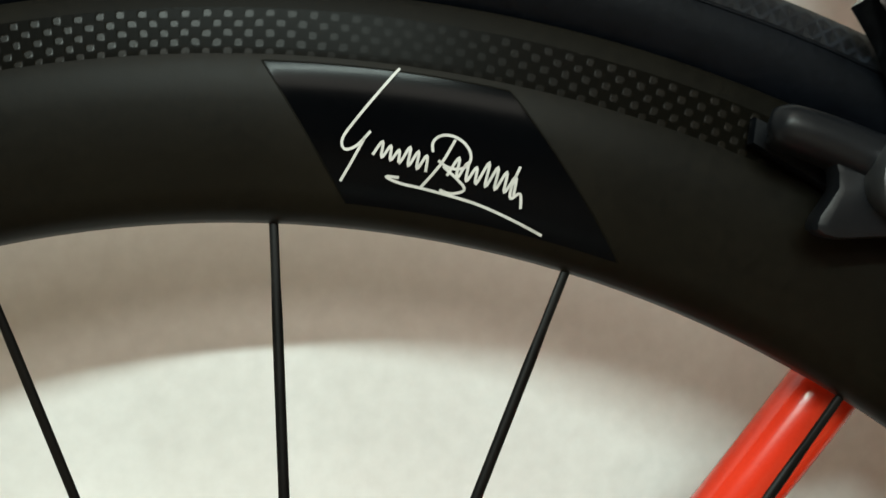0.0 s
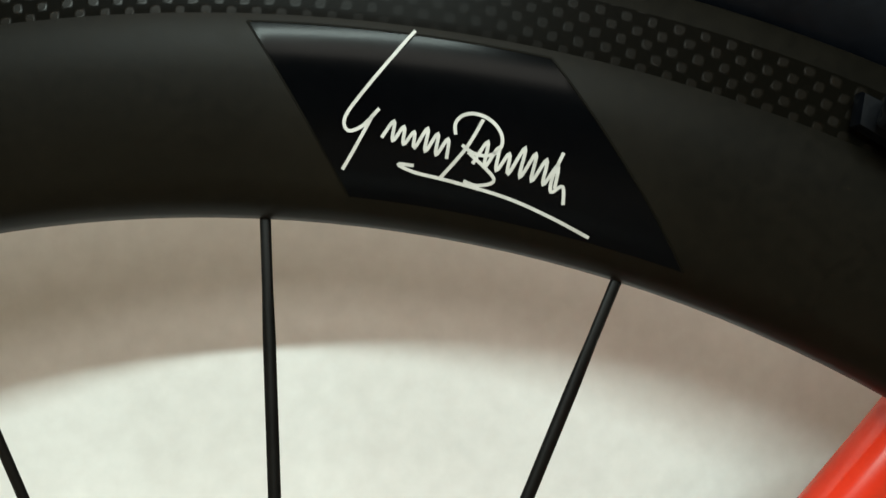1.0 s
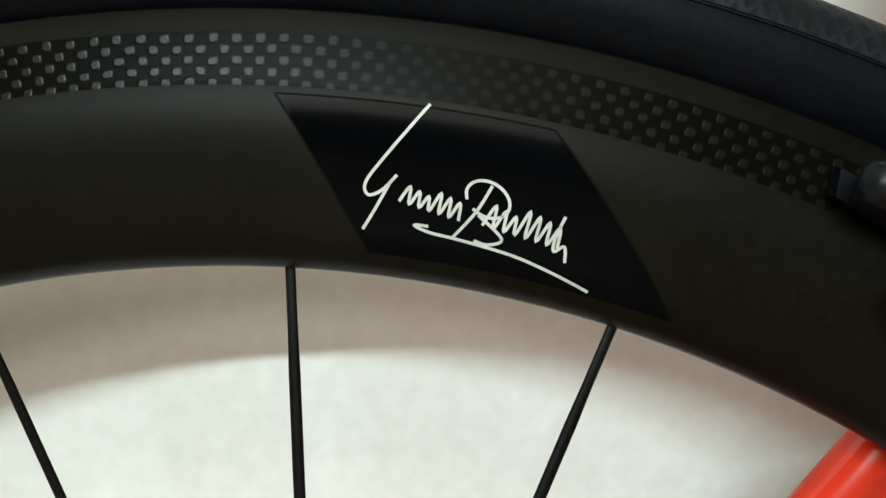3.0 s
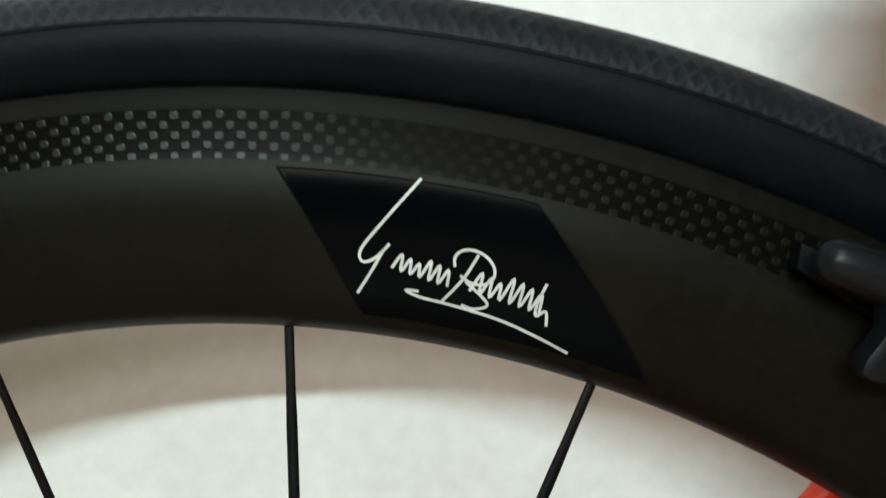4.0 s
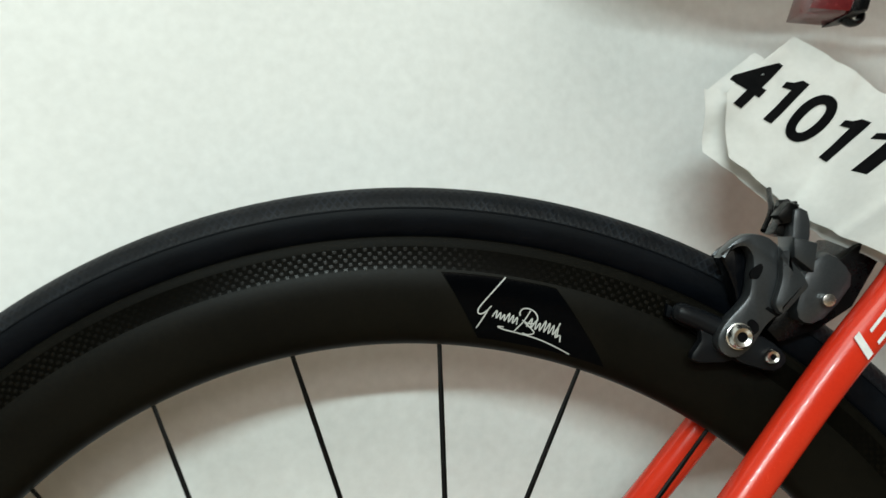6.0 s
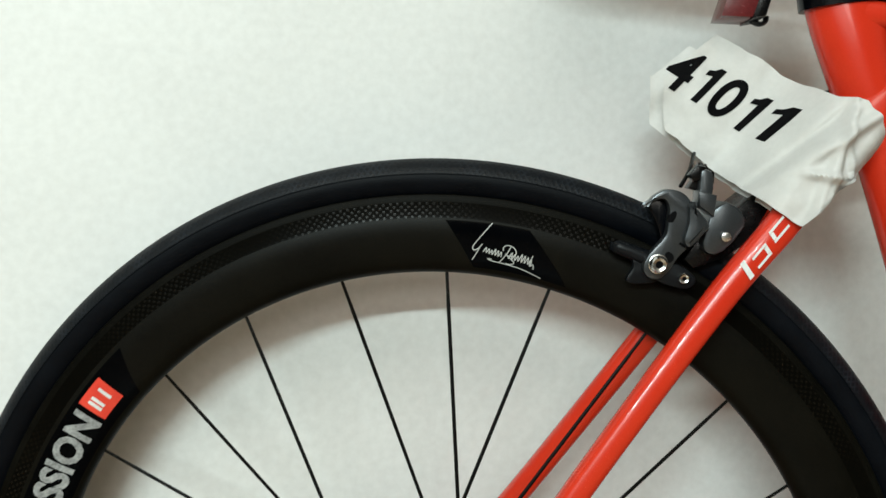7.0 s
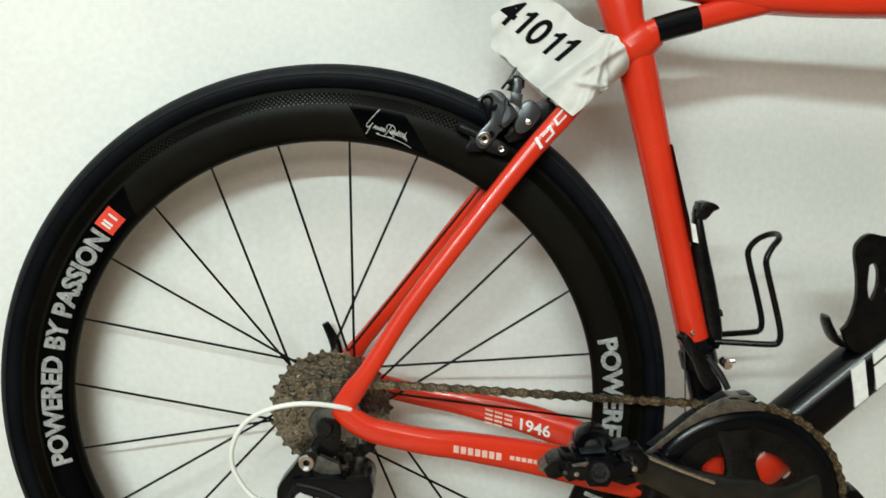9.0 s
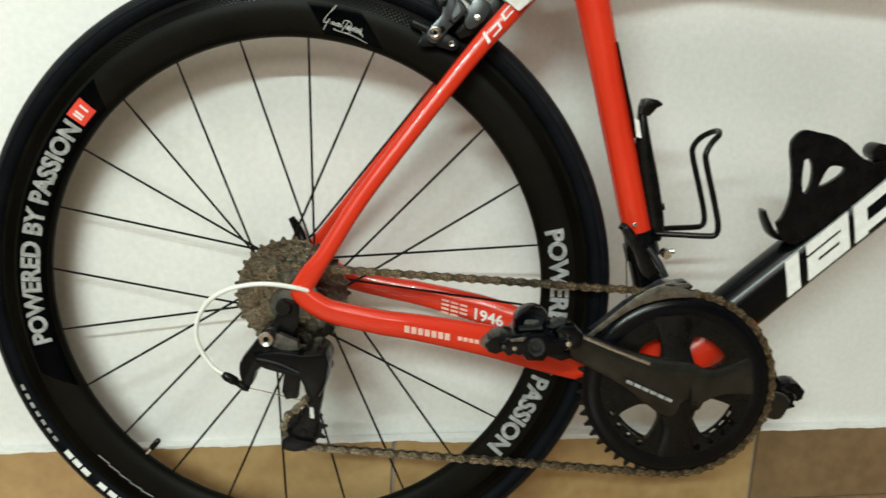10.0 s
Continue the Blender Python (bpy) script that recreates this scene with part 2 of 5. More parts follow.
def slab(outline, y0, y1, bevel=0.0, bm=None, smooth_outline=0):
    """A plate whose outline lies in x and z, from y0 to y1, with rounded edges."""
    made = bmesh.new()
    if smooth_outline:
        loop = [(x, 0, z) for x, z in outline]
        loop = spline(loop + loop[:1], smooth_outline)[:-1]
        outline = [(q[0], q[2]) for q in loop]
    a = [made.verts.new((x, y0, z)) for x, z in outline]
    b = [made.verts.new((x, y1, z)) for x, z in outline]
    made.faces.new(a)
    made.faces.new(b)
    n = len(a)
    for i in range(n):
        made.faces.new((a[i], a[(i + 1) % n], b[(i + 1) % n], b[i]))
    bmesh.ops.recalc_face_normals(made, faces=made.faces)
    if bevel:
        rim = [e for e in made.edges if abs(e.verts[0].co.y - e.verts[1].co.y) < 1e-7]
        bmesh.ops.bevel(made, geom=rim, offset=bevel, segments=2, affect="EDGES", profile=0.6)
    if bm is None:
        return made
    me = bpy.data.meshes.new("tmp")
    made.to_mesh(me)
    made.free()
    bm.from_mesh(me)
    bpy.data.meshes.remove(me)
    return bm


def box(x0, x1, y0, y1, z0, z1, bevel=0.0, bm=None):
    return slab([(x0, z0), (x1, z0), (x1, z1), (x0, z1)], y0, y1, bevel, bm)


def lathe(profile, centre=(0, ZH), n=96, bm=None, closed=False):
    """Turns (radius, y) pairs round an axis along y; u runs along the circle and v along the profile, in metres."""
    bm = bm or bmesh.new()
    uv = bm.loops.layers.uv.verify()
    along = [0.0]
    for (r0, y0), (r1, y1) in zip(profile, profile[1:]):
        along.append(along[-1] + math.hypot(r1 - r0, y1 - y0))
    mean = sum(r for r, y in profile) / len(profile)
    rings = [[bm.verts.new((centre[0] + r * math.sin(2 * math.pi * k / n), y, centre[1] + r * math.cos(2 * math.pi * k / n))) for k in range(n)] for r, y in profile]
    for i in range(len(profile) - 1):
        for k in range(n):
            f = bm.faces.new((rings[i][k], rings[i][(k + 1) % n], rings[i + 1][(k + 1) % n], rings[i + 1][k]))
            us = (k, k + 1, k + 1, k)
            vs = (i, i, i + 1, i + 1)
            for loop, u, v in zip(f.loops, us, vs):
                loop[uv].uv = (2 * math.pi * mean * u / n, along[v])
    if closed:
        for k in range(n):
            bm.faces.new((rings[-1][k], rings[-1][(k + 1) % n], rings[0][(k + 1) % n], rings[0][k]))
    return bm


def disc(centre, r, y0, y1, n=24, bevel=0.0, bm=None):
    return slab([(centre[0] + r * math.sin(2 * math.pi * k / n), centre[1] + r * math.cos(2 * math.pi * k / n)) for k in range(n)], y0, y1, bevel, bm)


def toothed(centre, y, thick, teeth, root, tip, inner, phase=0.0):
    """A toothed ring in the plane of x and z."""
    bm = bmesh.new()
    steps = ((0.0, root), (0.22, root), (0.42, tip), (0.58, tip), (0.78, root))
    prof = [((k + f) / teeth, r) for k in range(teeth) for f, r in steps]
    rows = []
    for a, r in prof:
        s, c = math.sin(2 * math.pi * a + phase), math.cos(2 * math.pi * a + phase)
        slim = thick * (0.28 if r == tip else 0.5)
        rows.append([bm.verts.new((centre[0] + q * s, y + d, centre[1] + q * c)) for q, d in ((inner, -thick / 2), (r, -slim), (r, slim), (inner, thick / 2))])
    for a, b in zip(rows, rows[1:] + rows[:1]):
        for i in range(4):
            bm.faces.new((a[i], a[(i + 1) % 4], b[(i + 1) % 4], b[i]))
    return bm


def letters(text, height, bold=0.0, curve=3):
    """The glyphs of text as flat vertices and faces, baseline at 0, with cap height as given."""
    cu = bpy.data.curves.new("letters", "FONT")
    cu.body, cu.size, cu.offset, cu.resolution_u = text, 1.0, bold, curve
    ob = bpy.data.objects.new("letters", cu)
    scene.collection.objects.link(ob)
    dg = bpy.context.evaluated_depsgraph_get()
    me = ob.evaluated_get(dg).to_mesh()
    k = height / 0.69
    verts = [(v.co.x * k, v.co.y * k) for v in me.vertices]
    faces = [tuple(p.vertices) for p in me.polygons]
    ob.evaluated_get(dg).to_mesh_clear()
    bpy.data.objects.remove(ob)
    bpy.data.curves.remove(cu)
    return verts, faces


def placed(verts, faces, where, grain=0.003):
    """Flat glyphs mapped into the world by where(u, v)."""
    bm = bmesh.new()
    vs = [bm.verts.new((u, v, 0)) for u, v in verts]
    for f in faces:
        try:
            bm.faces.new([vs[i] for i in f])
        except ValueError:
            pass
    bmesh.ops.triangulate(bm, faces=bm.faces)
    for _ in range(3):
        far = [e for e in bm.edges if e.calc_length() > grain]
        if far:
            bmesh.ops.subdivide_edges(bm, edges=far, cuts=1)
            bmesh.ops.triangulate(bm, faces=bm.faces)
    for v in bm.verts:
        v.co = where(v.co.x, v.co.y)
    return bm


def plate(outline, holes, y0, y1):
    """A flat plate in x and z with openings, between y0 and y1."""
    bm = bmesh.new()
    edges = []
    for loop in (outline, *holes):
        ring = spline([(x, 0, z) for x, z in loop] + [(loop[0][0], 0, loop[0][1])], 4)[:-1]
        vs = [bm.verts.new((q[0], y0, q[2])) for q in ring]
        edges += [bm.edges.new((a, b)) for a, b in zip(vs, vs[1:] + vs[:1])]
    bmesh.ops.triangle_fill(bm, use_beauty=True, use_dissolve=False, edges=edges, normal=(0, 1, 0))
    got = bmesh.ops.extrude_face_region(bm, geom=bm.faces[:])
    for v in got["geom"]:
        if isinstance(v, bmesh.types.BMVert):
            v.co.y = y1
    return bm


# ---- room ----
SLOPE, GAP = 0.19, 0.105  # the wall runs slightly away from the bicycle


WT = math.atan(SLOPE)
WALL_M = Matrix.Translation((0, GAP, 0)) @ Matrix.Rotation(WT, 4, "Z")


def setting(name, bm, material, label, m=None, smooth=False):
    ob = new(name, link_mesh(name, bm, material, smooth))
    if m is not None:
        ob.matrix_world = m
    return tagged(ob, label, name.split("_")[0], kind="structure")


def uneven_wall():
    """A plastered wall face with slight waves, 12 cm thick."""
    bm = bmesh.new()
    nx, nz = 120, 60
    grid = []
    for j in range(nz + 1):
        row = []
        for i in range(nx + 1):
            x, z = -3.0 + 6.5 * i / nx, 0.0 + 2.7 * j / nz
            d = 0.0022 * noise.noise((x * 2.2, z * 2.2, 3.1)) + 0.001 * noise.noise((x * 7, z * 7, 1.7))
            row.append(bm.verts.new((x, d, z)))
        grid.append(row)
    for j in range(nz):
        for i in range(nx):
            bm.faces.new((grid[j][i], grid[j][i + 1], grid[j + 1][i + 1], grid[j + 1][i]))
    back = [bm.verts.new(v) for v in ((-3.0, 0.12, 0), (3.5, 0.12, 0), (3.5, 0.12, 2.7), (-3.0, 0.12, 2.7))]
    bm.faces.new(back)
    bm.faces.new([*grid[0], back[1], back[0]])
    bm.faces.new([*grid[-1], back[2], back[3]])
    bm.faces.new([*[r[0] for r in grid], back[3], back[0]])
    bm.faces.new([*[r[-1] for r in grid], back[2], back[1]])
    return bm


setting("wall_north", uneven_wall(), WALL, "white painted plaster wall with faint grey marks", WALL_M, True)
# unseen walls and ceiling, added to close the room and bounce light
setting("wall_south", box(-3.4, 3.9, -5.12, -5.0, 0, 2.7), FARWALL, "plain grey-brown wall added unseen behind the camera")
setting("wall_west", box(-3.12, -3.0, -5.0, -0.35, 0, 2.7), FARWALL, "plain grey-brown side wall, added out of view")
setting("wall_east", box(3.4, 3.52, -5.0, 0.65, 0, 2.7), FARWALL, "plain grey-brown side wall, added out of view")
setting("ceiling", box(-3.3, 3.7, -5.2, 0.8, 2.7, 2.8), CEIL, "plain white ceiling, added out of view")
floor = setting("floor", box(-3.3, 3.7, -5.2, 0.8, -0.1, -0.004), GROUT, "brown ceramic tiled floor with dark joints")
skirting = setting("baseboard", box(-3.0, 3.4, -0.006, -0.001, 0.0, 0.104), GROUT, "ochre tile skirting along the white wall", WALL_M)

# ---- bicycle ----
bike = tagged(new("bicycle"), "red and black road bicycle with a deep carbon rear wheel", "bicycle")
wheel = holder("rear_wheel", bike, "deep black carbon wheel with thin bladed spokes")

# Half-width of the rim at each radius, from the spoke bed out to the brake track.
RIM = [(0.2640, 0.0), (0.2648, 0.0035), (0.2672, 0.0066), (0.272, 0.0092), (0.280, 0.0114), (0.290, 0.0127), (0.2975, 0.0128), (0.3003, 0.0121), (0.3020, 0.0118), (0.3132, 0.0112), (0.3148, 0.0106), (0.3153, 0.0092)]


def rim_y(r):
    for (r0, y0), (r1, y1) in zip(RIM, RIM[1:]):
        if r <= r1:
            return y0 + (y1 - y0) * (r - r0) / (r1 - r0)
    return RIM[-1][1]


def on_rim(angle, r, lift):
    """A place on the near side of the rim; the angle is in degrees, clockwise from the top."""
    a = radians(angle)
    return (r * math.sin(a), -rim_y(r) - lift, ZH + r * math.cos(a))


def build_wheel():
    body = [(r, -y) for r, y in RIM[:8]][::-1] + [(r, y) for r, y in RIM[1:8]]
    lip = [(0.3104, 0.0114)] + RIM[9:]
    part("rim", lathe(body, n=240), CARBON, wheel, "matt black carbon rim, deep section")
    for side in (-1, 1):
        part("brake_track", lathe([(r, side * y) for r, y in RIM[7:9] + [(0.3104, 0.0114)]], n=240), WEAVE, wheel, "woven carbon brake track")
        part("rim_lip", lathe([(r, side * y) for r, y in lip], n=240), LIP, wheel)
    tyre = []
    for k in range(33):
        a = radians(-150 + 300 * k / 32)
        tyre.append((0.3250 + 0.0131 * math.cos(a), 0.0131 * math.sin(a)))
    part("tyre_sidewall", lathe(tyre[:10], n=240), RUBBER, wheel)
    part("tyre_sidewall", lathe(tyre[23:], n=240), RUBBER, wheel)
    tread = [(r + 0.0002, y * 1.01) for r, y in tyre[8:25]]
    part("tyre_tread", lathe(tread, n=240), TREAD, wheel, "black rubber tread with crossed file lines")
    for side in (-1, 1):
        ring = [(0.3281 + 0.00035 * math.cos(radians(a)), side * (0.0128 + 0.00035 * math.sin(radians(a)))) for a in range(0, 360, 60)]
        part("tyre_ridge", lathe(ring, n=200, closed=True), RUBBER, wheel, "fine moulded ridge on the tyre")
    # spokes
    sets = {}
    for k in range(24):
        rim_a = radians(1.6 + 15 * k + (0.2 if k == 0 else 0))
        sign = 1 if k % 4 in (0, 3) else -1
        near = k % 2 == 0 or k == 1
        fy = -0.019 if near else 0.036
        flange = 0.0235
        hub_a = rim_a + sign * radians(84 if k == 0 else 72)
        hub = Vector((flange * math.sin(hub_a), fy, ZH + flange * math.cos(hub_a)))
        end = Vector((0.2655 * math.sin(rim_a), 0.0, ZH + 0.2655 * math.cos(rim_a)))
        d = end - hub
        bm = sweep([hub, hub + d * 0.04, hub + d * 0.08, end - d * 0.09, end - d * 0.055, end], [(0.0011, 0.0009), (0.0011, 0.0009), (0.00128, 0.0005), (0.00128, 0.0005), (0.0011, 0.0008), (0.0011, 0.0009)], segs=8, per=1)
        part("spoke", bm, SPOKE, wheel)
    # hub
    hubp = [(0.0, -0.066), (0.009, -0.066), (0.009, -0.060), (0.016, -0.058), (0.016, -0.024), (0.0262, -0.0215), (0.0262, -0.0165), (0.014, -0.012), (0.0125, 0.026), (0.0262, 0.0335), (0.0262, 0.0385), (0.013, 0.042), (0.010, 0.058), (0.010, 0.066), (0.0, 0.066)]
    part("hub", lathe(hubp, n=48), DARKALLOY, wheel, "black anodised hub")
    # quick release
    part("quick_release_lever", sweep([(0.001, 0.078, 0.333), (-0.006, 0.081, 0.360), (-0.012, 0.084, 0.378), (-0.022, 0.083, 0.397)], [(0.007, 0.005), (0.0065, 0.004), (0.006, 0.0035), (0.004, 0.003)], segs=12), PLASTIC, wheel, "black quick release lever")
    part("quick_release_nut", lathe([(0.0, -0.0795), (0.007, -0.0795), (0.0085, -0.077), (0.0085, -0.0705), (0.0, -0.0705)], n=24), DARKALLOY, wheel)
    # valve
    a = radians(-140.6)
    ray = Vector((math.sin(a), 0, math.cos(a)))
    c = Vector((0, 0, ZH))
    part("valve_stem", sweep([c + ray * 0.267, c + ray * 0.2555], (0.0028, 0.0028), segs=12), STEEL, wheel, "silver valve stem")
    part("valve_cap", sweep([c + ray * 0.2565, c + ray * 0.255, c + ray * 0.243, c + ray * 0.2415], [(0.0026, 0.0026), (0.0036, 0.0036), (0.0032, 0.0032), (0.002, 0.002)], segs=12, per=1), PLASTIC, wheel, "black valve cap")


def film_panel(a_in0, a_in1, a_out0, a_out1, r0, r1, lift=0.00025):
    """A gloss film on the rim, between two radii, with slanted ends."""
    bm = bmesh.new()
    na, nr = 40, 10
    rows = []
    for j in range(nr + 1):
        f = j / nr
        r = r0 + (r1 - r0) * f
        b0, b1 = a_in0 + (a_out0 - a_in0) * f, a_in1 + (a_out1 - a_in1) * f
        rows.append([bm.verts.new(on_rim(b0 + (b1 - b0) * i / na, r, lift)) for i in range(na + 1)])
    for j in range(nr):
        for i in range(na):
            bm.faces.new((rows[j][i], rows[j][i + 1], rows[j + 1][i + 1], rows[j + 1][i]))
    return bm


def rim_words(text, start, stop, r0, height):
    verts, faces = letters(text, height, 0.04)
    width = max(u for u, v in verts)
    return placed(verts, faces, lambda u, v: on_rim(start + (stop - start) * u / width, r0 + v, 0.0007))


def rim_strokes(lines, width, lift=0.0007):
    """White pen strokes on the rim, as thin ribbons through points of x and height above the hub."""
    bm = bmesh.new()
    for line in lines:
        q = spline([(x, 0, z) for x, z in line], 5)
        if len(q) == 2:
            q = [q[0].lerp(q[1], i / 3) for i in range(4)]
        strip = []
        for i, m in enumerate(q):
            way = (q[min(i + 1, len(q) - 1)] - q[max(i - 1, 0)]).normalized()
            across = way.cross(Vector((0, 1, 0))) * width / 2
            pair = []
            for s in (-1, 1):
                e = m + across * s
                pair.append(bm.verts.new((e.x, -rim_y(math.hypot(e.x, e.z)) - lift, ZH + e.z)))
            strip.append(pair)
        for s, t in zip(strip, strip[1:]):
            bm.faces.new((s[0], s[1], t[1], t[0]))
    return bm


def zigzag(x0, z0, x1, z1, count, height, lean=0.4):
    out = []
    for i in range(count):
        f = i / (count - 1)
        up = (height * (0.8 + 0.4 * ((i * 7) % 5) / 4)) if i % 2 else 0.0
        out.append((x0 + (x1 - x0) * f + up * lean, z0 + (z1 - z0) * f + up))
    return out


def build_rim_graphics():
    film = part("signature_film", film_panel(5.5, 18.6, 1.6, 11.9, 0.2695, 0.2988), DECAL, wheel, "gloss black film panel on the rim")
    for b0, b1, r0, r1 in ((5.5, 1.6, 0.2695, 0.2988), (18.6, 11.9, 0.2695, 0.2988), (1.6, 11.9, 0.2988, 0.2988)):
        line = [on_rim(b0 + (b1 - b0) * i / 16, r0 + (r1 - r0) * i / 16, 0.0002) for i in range(17)]
        part("film_edge", sweep(line, (0.00022, 0.00022), segs=6, per=1, up=(0, 1, 0)), LIP, film, "thin raised edge of the film")
    oval = [(0.0492 + 0.0040 * math.cos(radians(k)) - 0.0012 * math.sin(radians(k)), 0.2792 + 0.0036 * math.sin(radians(k))) for k in range(-150, 190, 30)]
    lines = [[(0.0380, 0.2970), (0.0296, 0.2872), (0.0258, 0.2822), (0.0262, 0.2798), (0.0288, 0.2806), (0.0318, 0.2836)], [(0.0306, 0.2824), (0.0280, 0.2778), (0.0250, 0.2730)],
             zigzag(0.0322, 0.2786, 0.0436, 0.2750, 13, 0.0032), oval, [(0.0500, 0.2818), (0.0470, 0.2768), (0.0424, 0.2716)], zigzag(0.0482, 0.2742, 0.0626, 0.2700, 15, 0.0042),
             [(0.0640, 0.2762), (0.0622, 0.2720), (0.0620, 0.2694), (0.0640, 0.2704), (0.0642, 0.2672)], [(0.0474, 0.2762), (0.0520, 0.2716), (0.0492, 0.2704), (0.0466, 0.2712)],
             [(0.0378, 0.2738), (0.0350, 0.2740), (0.0380, 0.2726), (0.0440, 0.2712), (0.0540, 0.2684), (0.0620, 0.2650), (0.0690, 0.2614)]]
    for line in lines:
        part("pen_stroke", rim_strokes([line], 0.0006), PENINK, wheel, "thin white pen stroke")
    for start, stop in ((-105.4, -54.2), (73.2, 127.6)):
        if start < 0:
            part("lettering_film", film_panel(start - 12, stop + 7, start - 6, stop + 10, 0.2680, 0.2970), DECAL, wheel, "gloss black film panel on the rim")
        part("rim_lettering", rim_words("POWERED BY PASSION", start, stop, 0.2746, 0.0176), GREYINK, wheel, "worn silver capital letters")
    part("red_label", film_panel(-53.4, -49.0, -53.4, -49.0, 0.2738, 0.2940, 0.0008), REDINK, wheel, "small red square label")
    part("red_label_mark", rim_strokes([[(0.2790 * math.sin(radians(a)), 0.2790 * math.cos(radians(a))), (0.2890 * math.sin(radians(a)), 0.2890 * math.cos(radians(a)))] for a in (-52.4, -51.7, -50.2)], 0.0024, 0.0013), INK, wheel)
    # grey strip and tyre markings
    part("rim_strip", rim_strokes([[(0.2975 * math.sin(radians(a)), 0.2975 * math.cos(radians(a))), (0.296 * math.sin(radians(a - 3)), 0.296 * math.cos(radians(a - 3)))] for a in (-133, -136, -139, -142, -145)], 0.0012), GREYINK, wheel, "thin grey strip")

    def tyre_bar(a0, a1, r, h):
        bm = bmesh.new()
        rows = []
        for i in range(7):
            a = radians(a0 + (a1 - a0) * i / 6)
            pair = []
            for q in (r - h / 2, r, r + h / 2):
                half = 0.0131 * math.sqrt(max(0.0, 1 - ((q - 0.3250) / 0.0131) ** 2)) + 0.0008
                pair.append(bm.verts.new((q * math.sin(a), -half, ZH + q * math.cos(a))))
            rows.append(pair)
        for s, t in zip(rows, rows[1:]):
            for k in (0, 1):
                bm.faces.new((s[k], s[k + 1], t[k + 1], t[k]))
        return bm
    for i in range(7):
        part("tyre_mark", tyre_bar(-112.4 - 2.0 * i, -113.6 - 2.0 * i, 0.3235, 0.0034), GREYINK, wheel, "faded pale bar")
    for i, a in enumerate((-128.2, -130.6, -133.0, -137.4, -140.0, -142.4)):
        part("tyre_mark", tyre_bar(a, a - 1.9, 0.3232, 0.0058), INK, wheel, "white bar on the tyre side")


build_wheel()
build_rim_graphics()


def mirrored(points):
    return [(x, -y, z) for x, y, z in points]


STAY = [(0.014, -0.0665, 0.350), (0.026, -0.0665, 0.371), (0.040, -0.064, 0.392), (0.0735, -0.056, 0.449), (0.1275, -0.0475, 0.526), (0.1775, -0.0415, 0.595), (0.208, -0.038, 0.632), (0.2375, -0.0265, 0.667), (0.269, -0.0105, 0.6975), (0.298, -0.0085, 0.7188), (0.3315, -0.0085, 0.7295), (0.360, -0.0080, 0.7385), (0.390, -0.0070, 0.7470), (0.430, -0.0060, 0.7535)]
FAR_STAY = [(0.004, 0.0650, 0.352), (0.0130, 0.0610, 0.371), (0.0270, 0.0555, 0.392), (0.0675, 0.0420, 0.449), (0.1215, 0.0275, 0.526), (0.1725, 0.0240, 0.595), (0.204, 0.0240, 0.632), (0.235, 0.0240, 0.667), (0.269, 0.0105, 0.6975), (0.298, 0.0085, 0.7188), (0.3315, 0.0085, 0.7295), (0.360, 0.0080, 0.7385), (0.390, 0.0070, 0.7470), (0.430, 0.0060, 0.7535)]
STAY_W = [(0.011, 0.007), (0.0105, 0.0075), (0.0088, 0.008), (0.0084, 0.008), (0.0086, 0.008), (0.0092, 0.008), (0.0100, 0.0085), (0.0110, 0.009), (0.0122, 0.010), (0.0118, 0.010), (0.0117, 0.010), (0.0120, 0.0102), (0.0118, 0.0102), (0.008, 0.009)]
CSTAY = [(0.012, -0.0675, 0.356), (0.022, -0.068, 0.346), (0.036, -0.068, 0.337), (0.053, -0.0675, 0.331), (0.099, -0.066, 0.323), (0.133, -0.063, 0.319), (0.202, -0.055, 0.307), (0.248, -0.047, 0.295), (0.301, -0.036, 0.281), (0.380, -0.024, 0.268)]
CSTAY_W = [(0.010, 0.007), (0.0115, 0.0075), (0.0115, 0.008), (0.012, 0.008), (0.0128, 0.0085), (0.0138, 0.009), (0.0165, 0.010), (0.0175, 0.010), (0.0185, 0.011), (0.021, 0.014)]


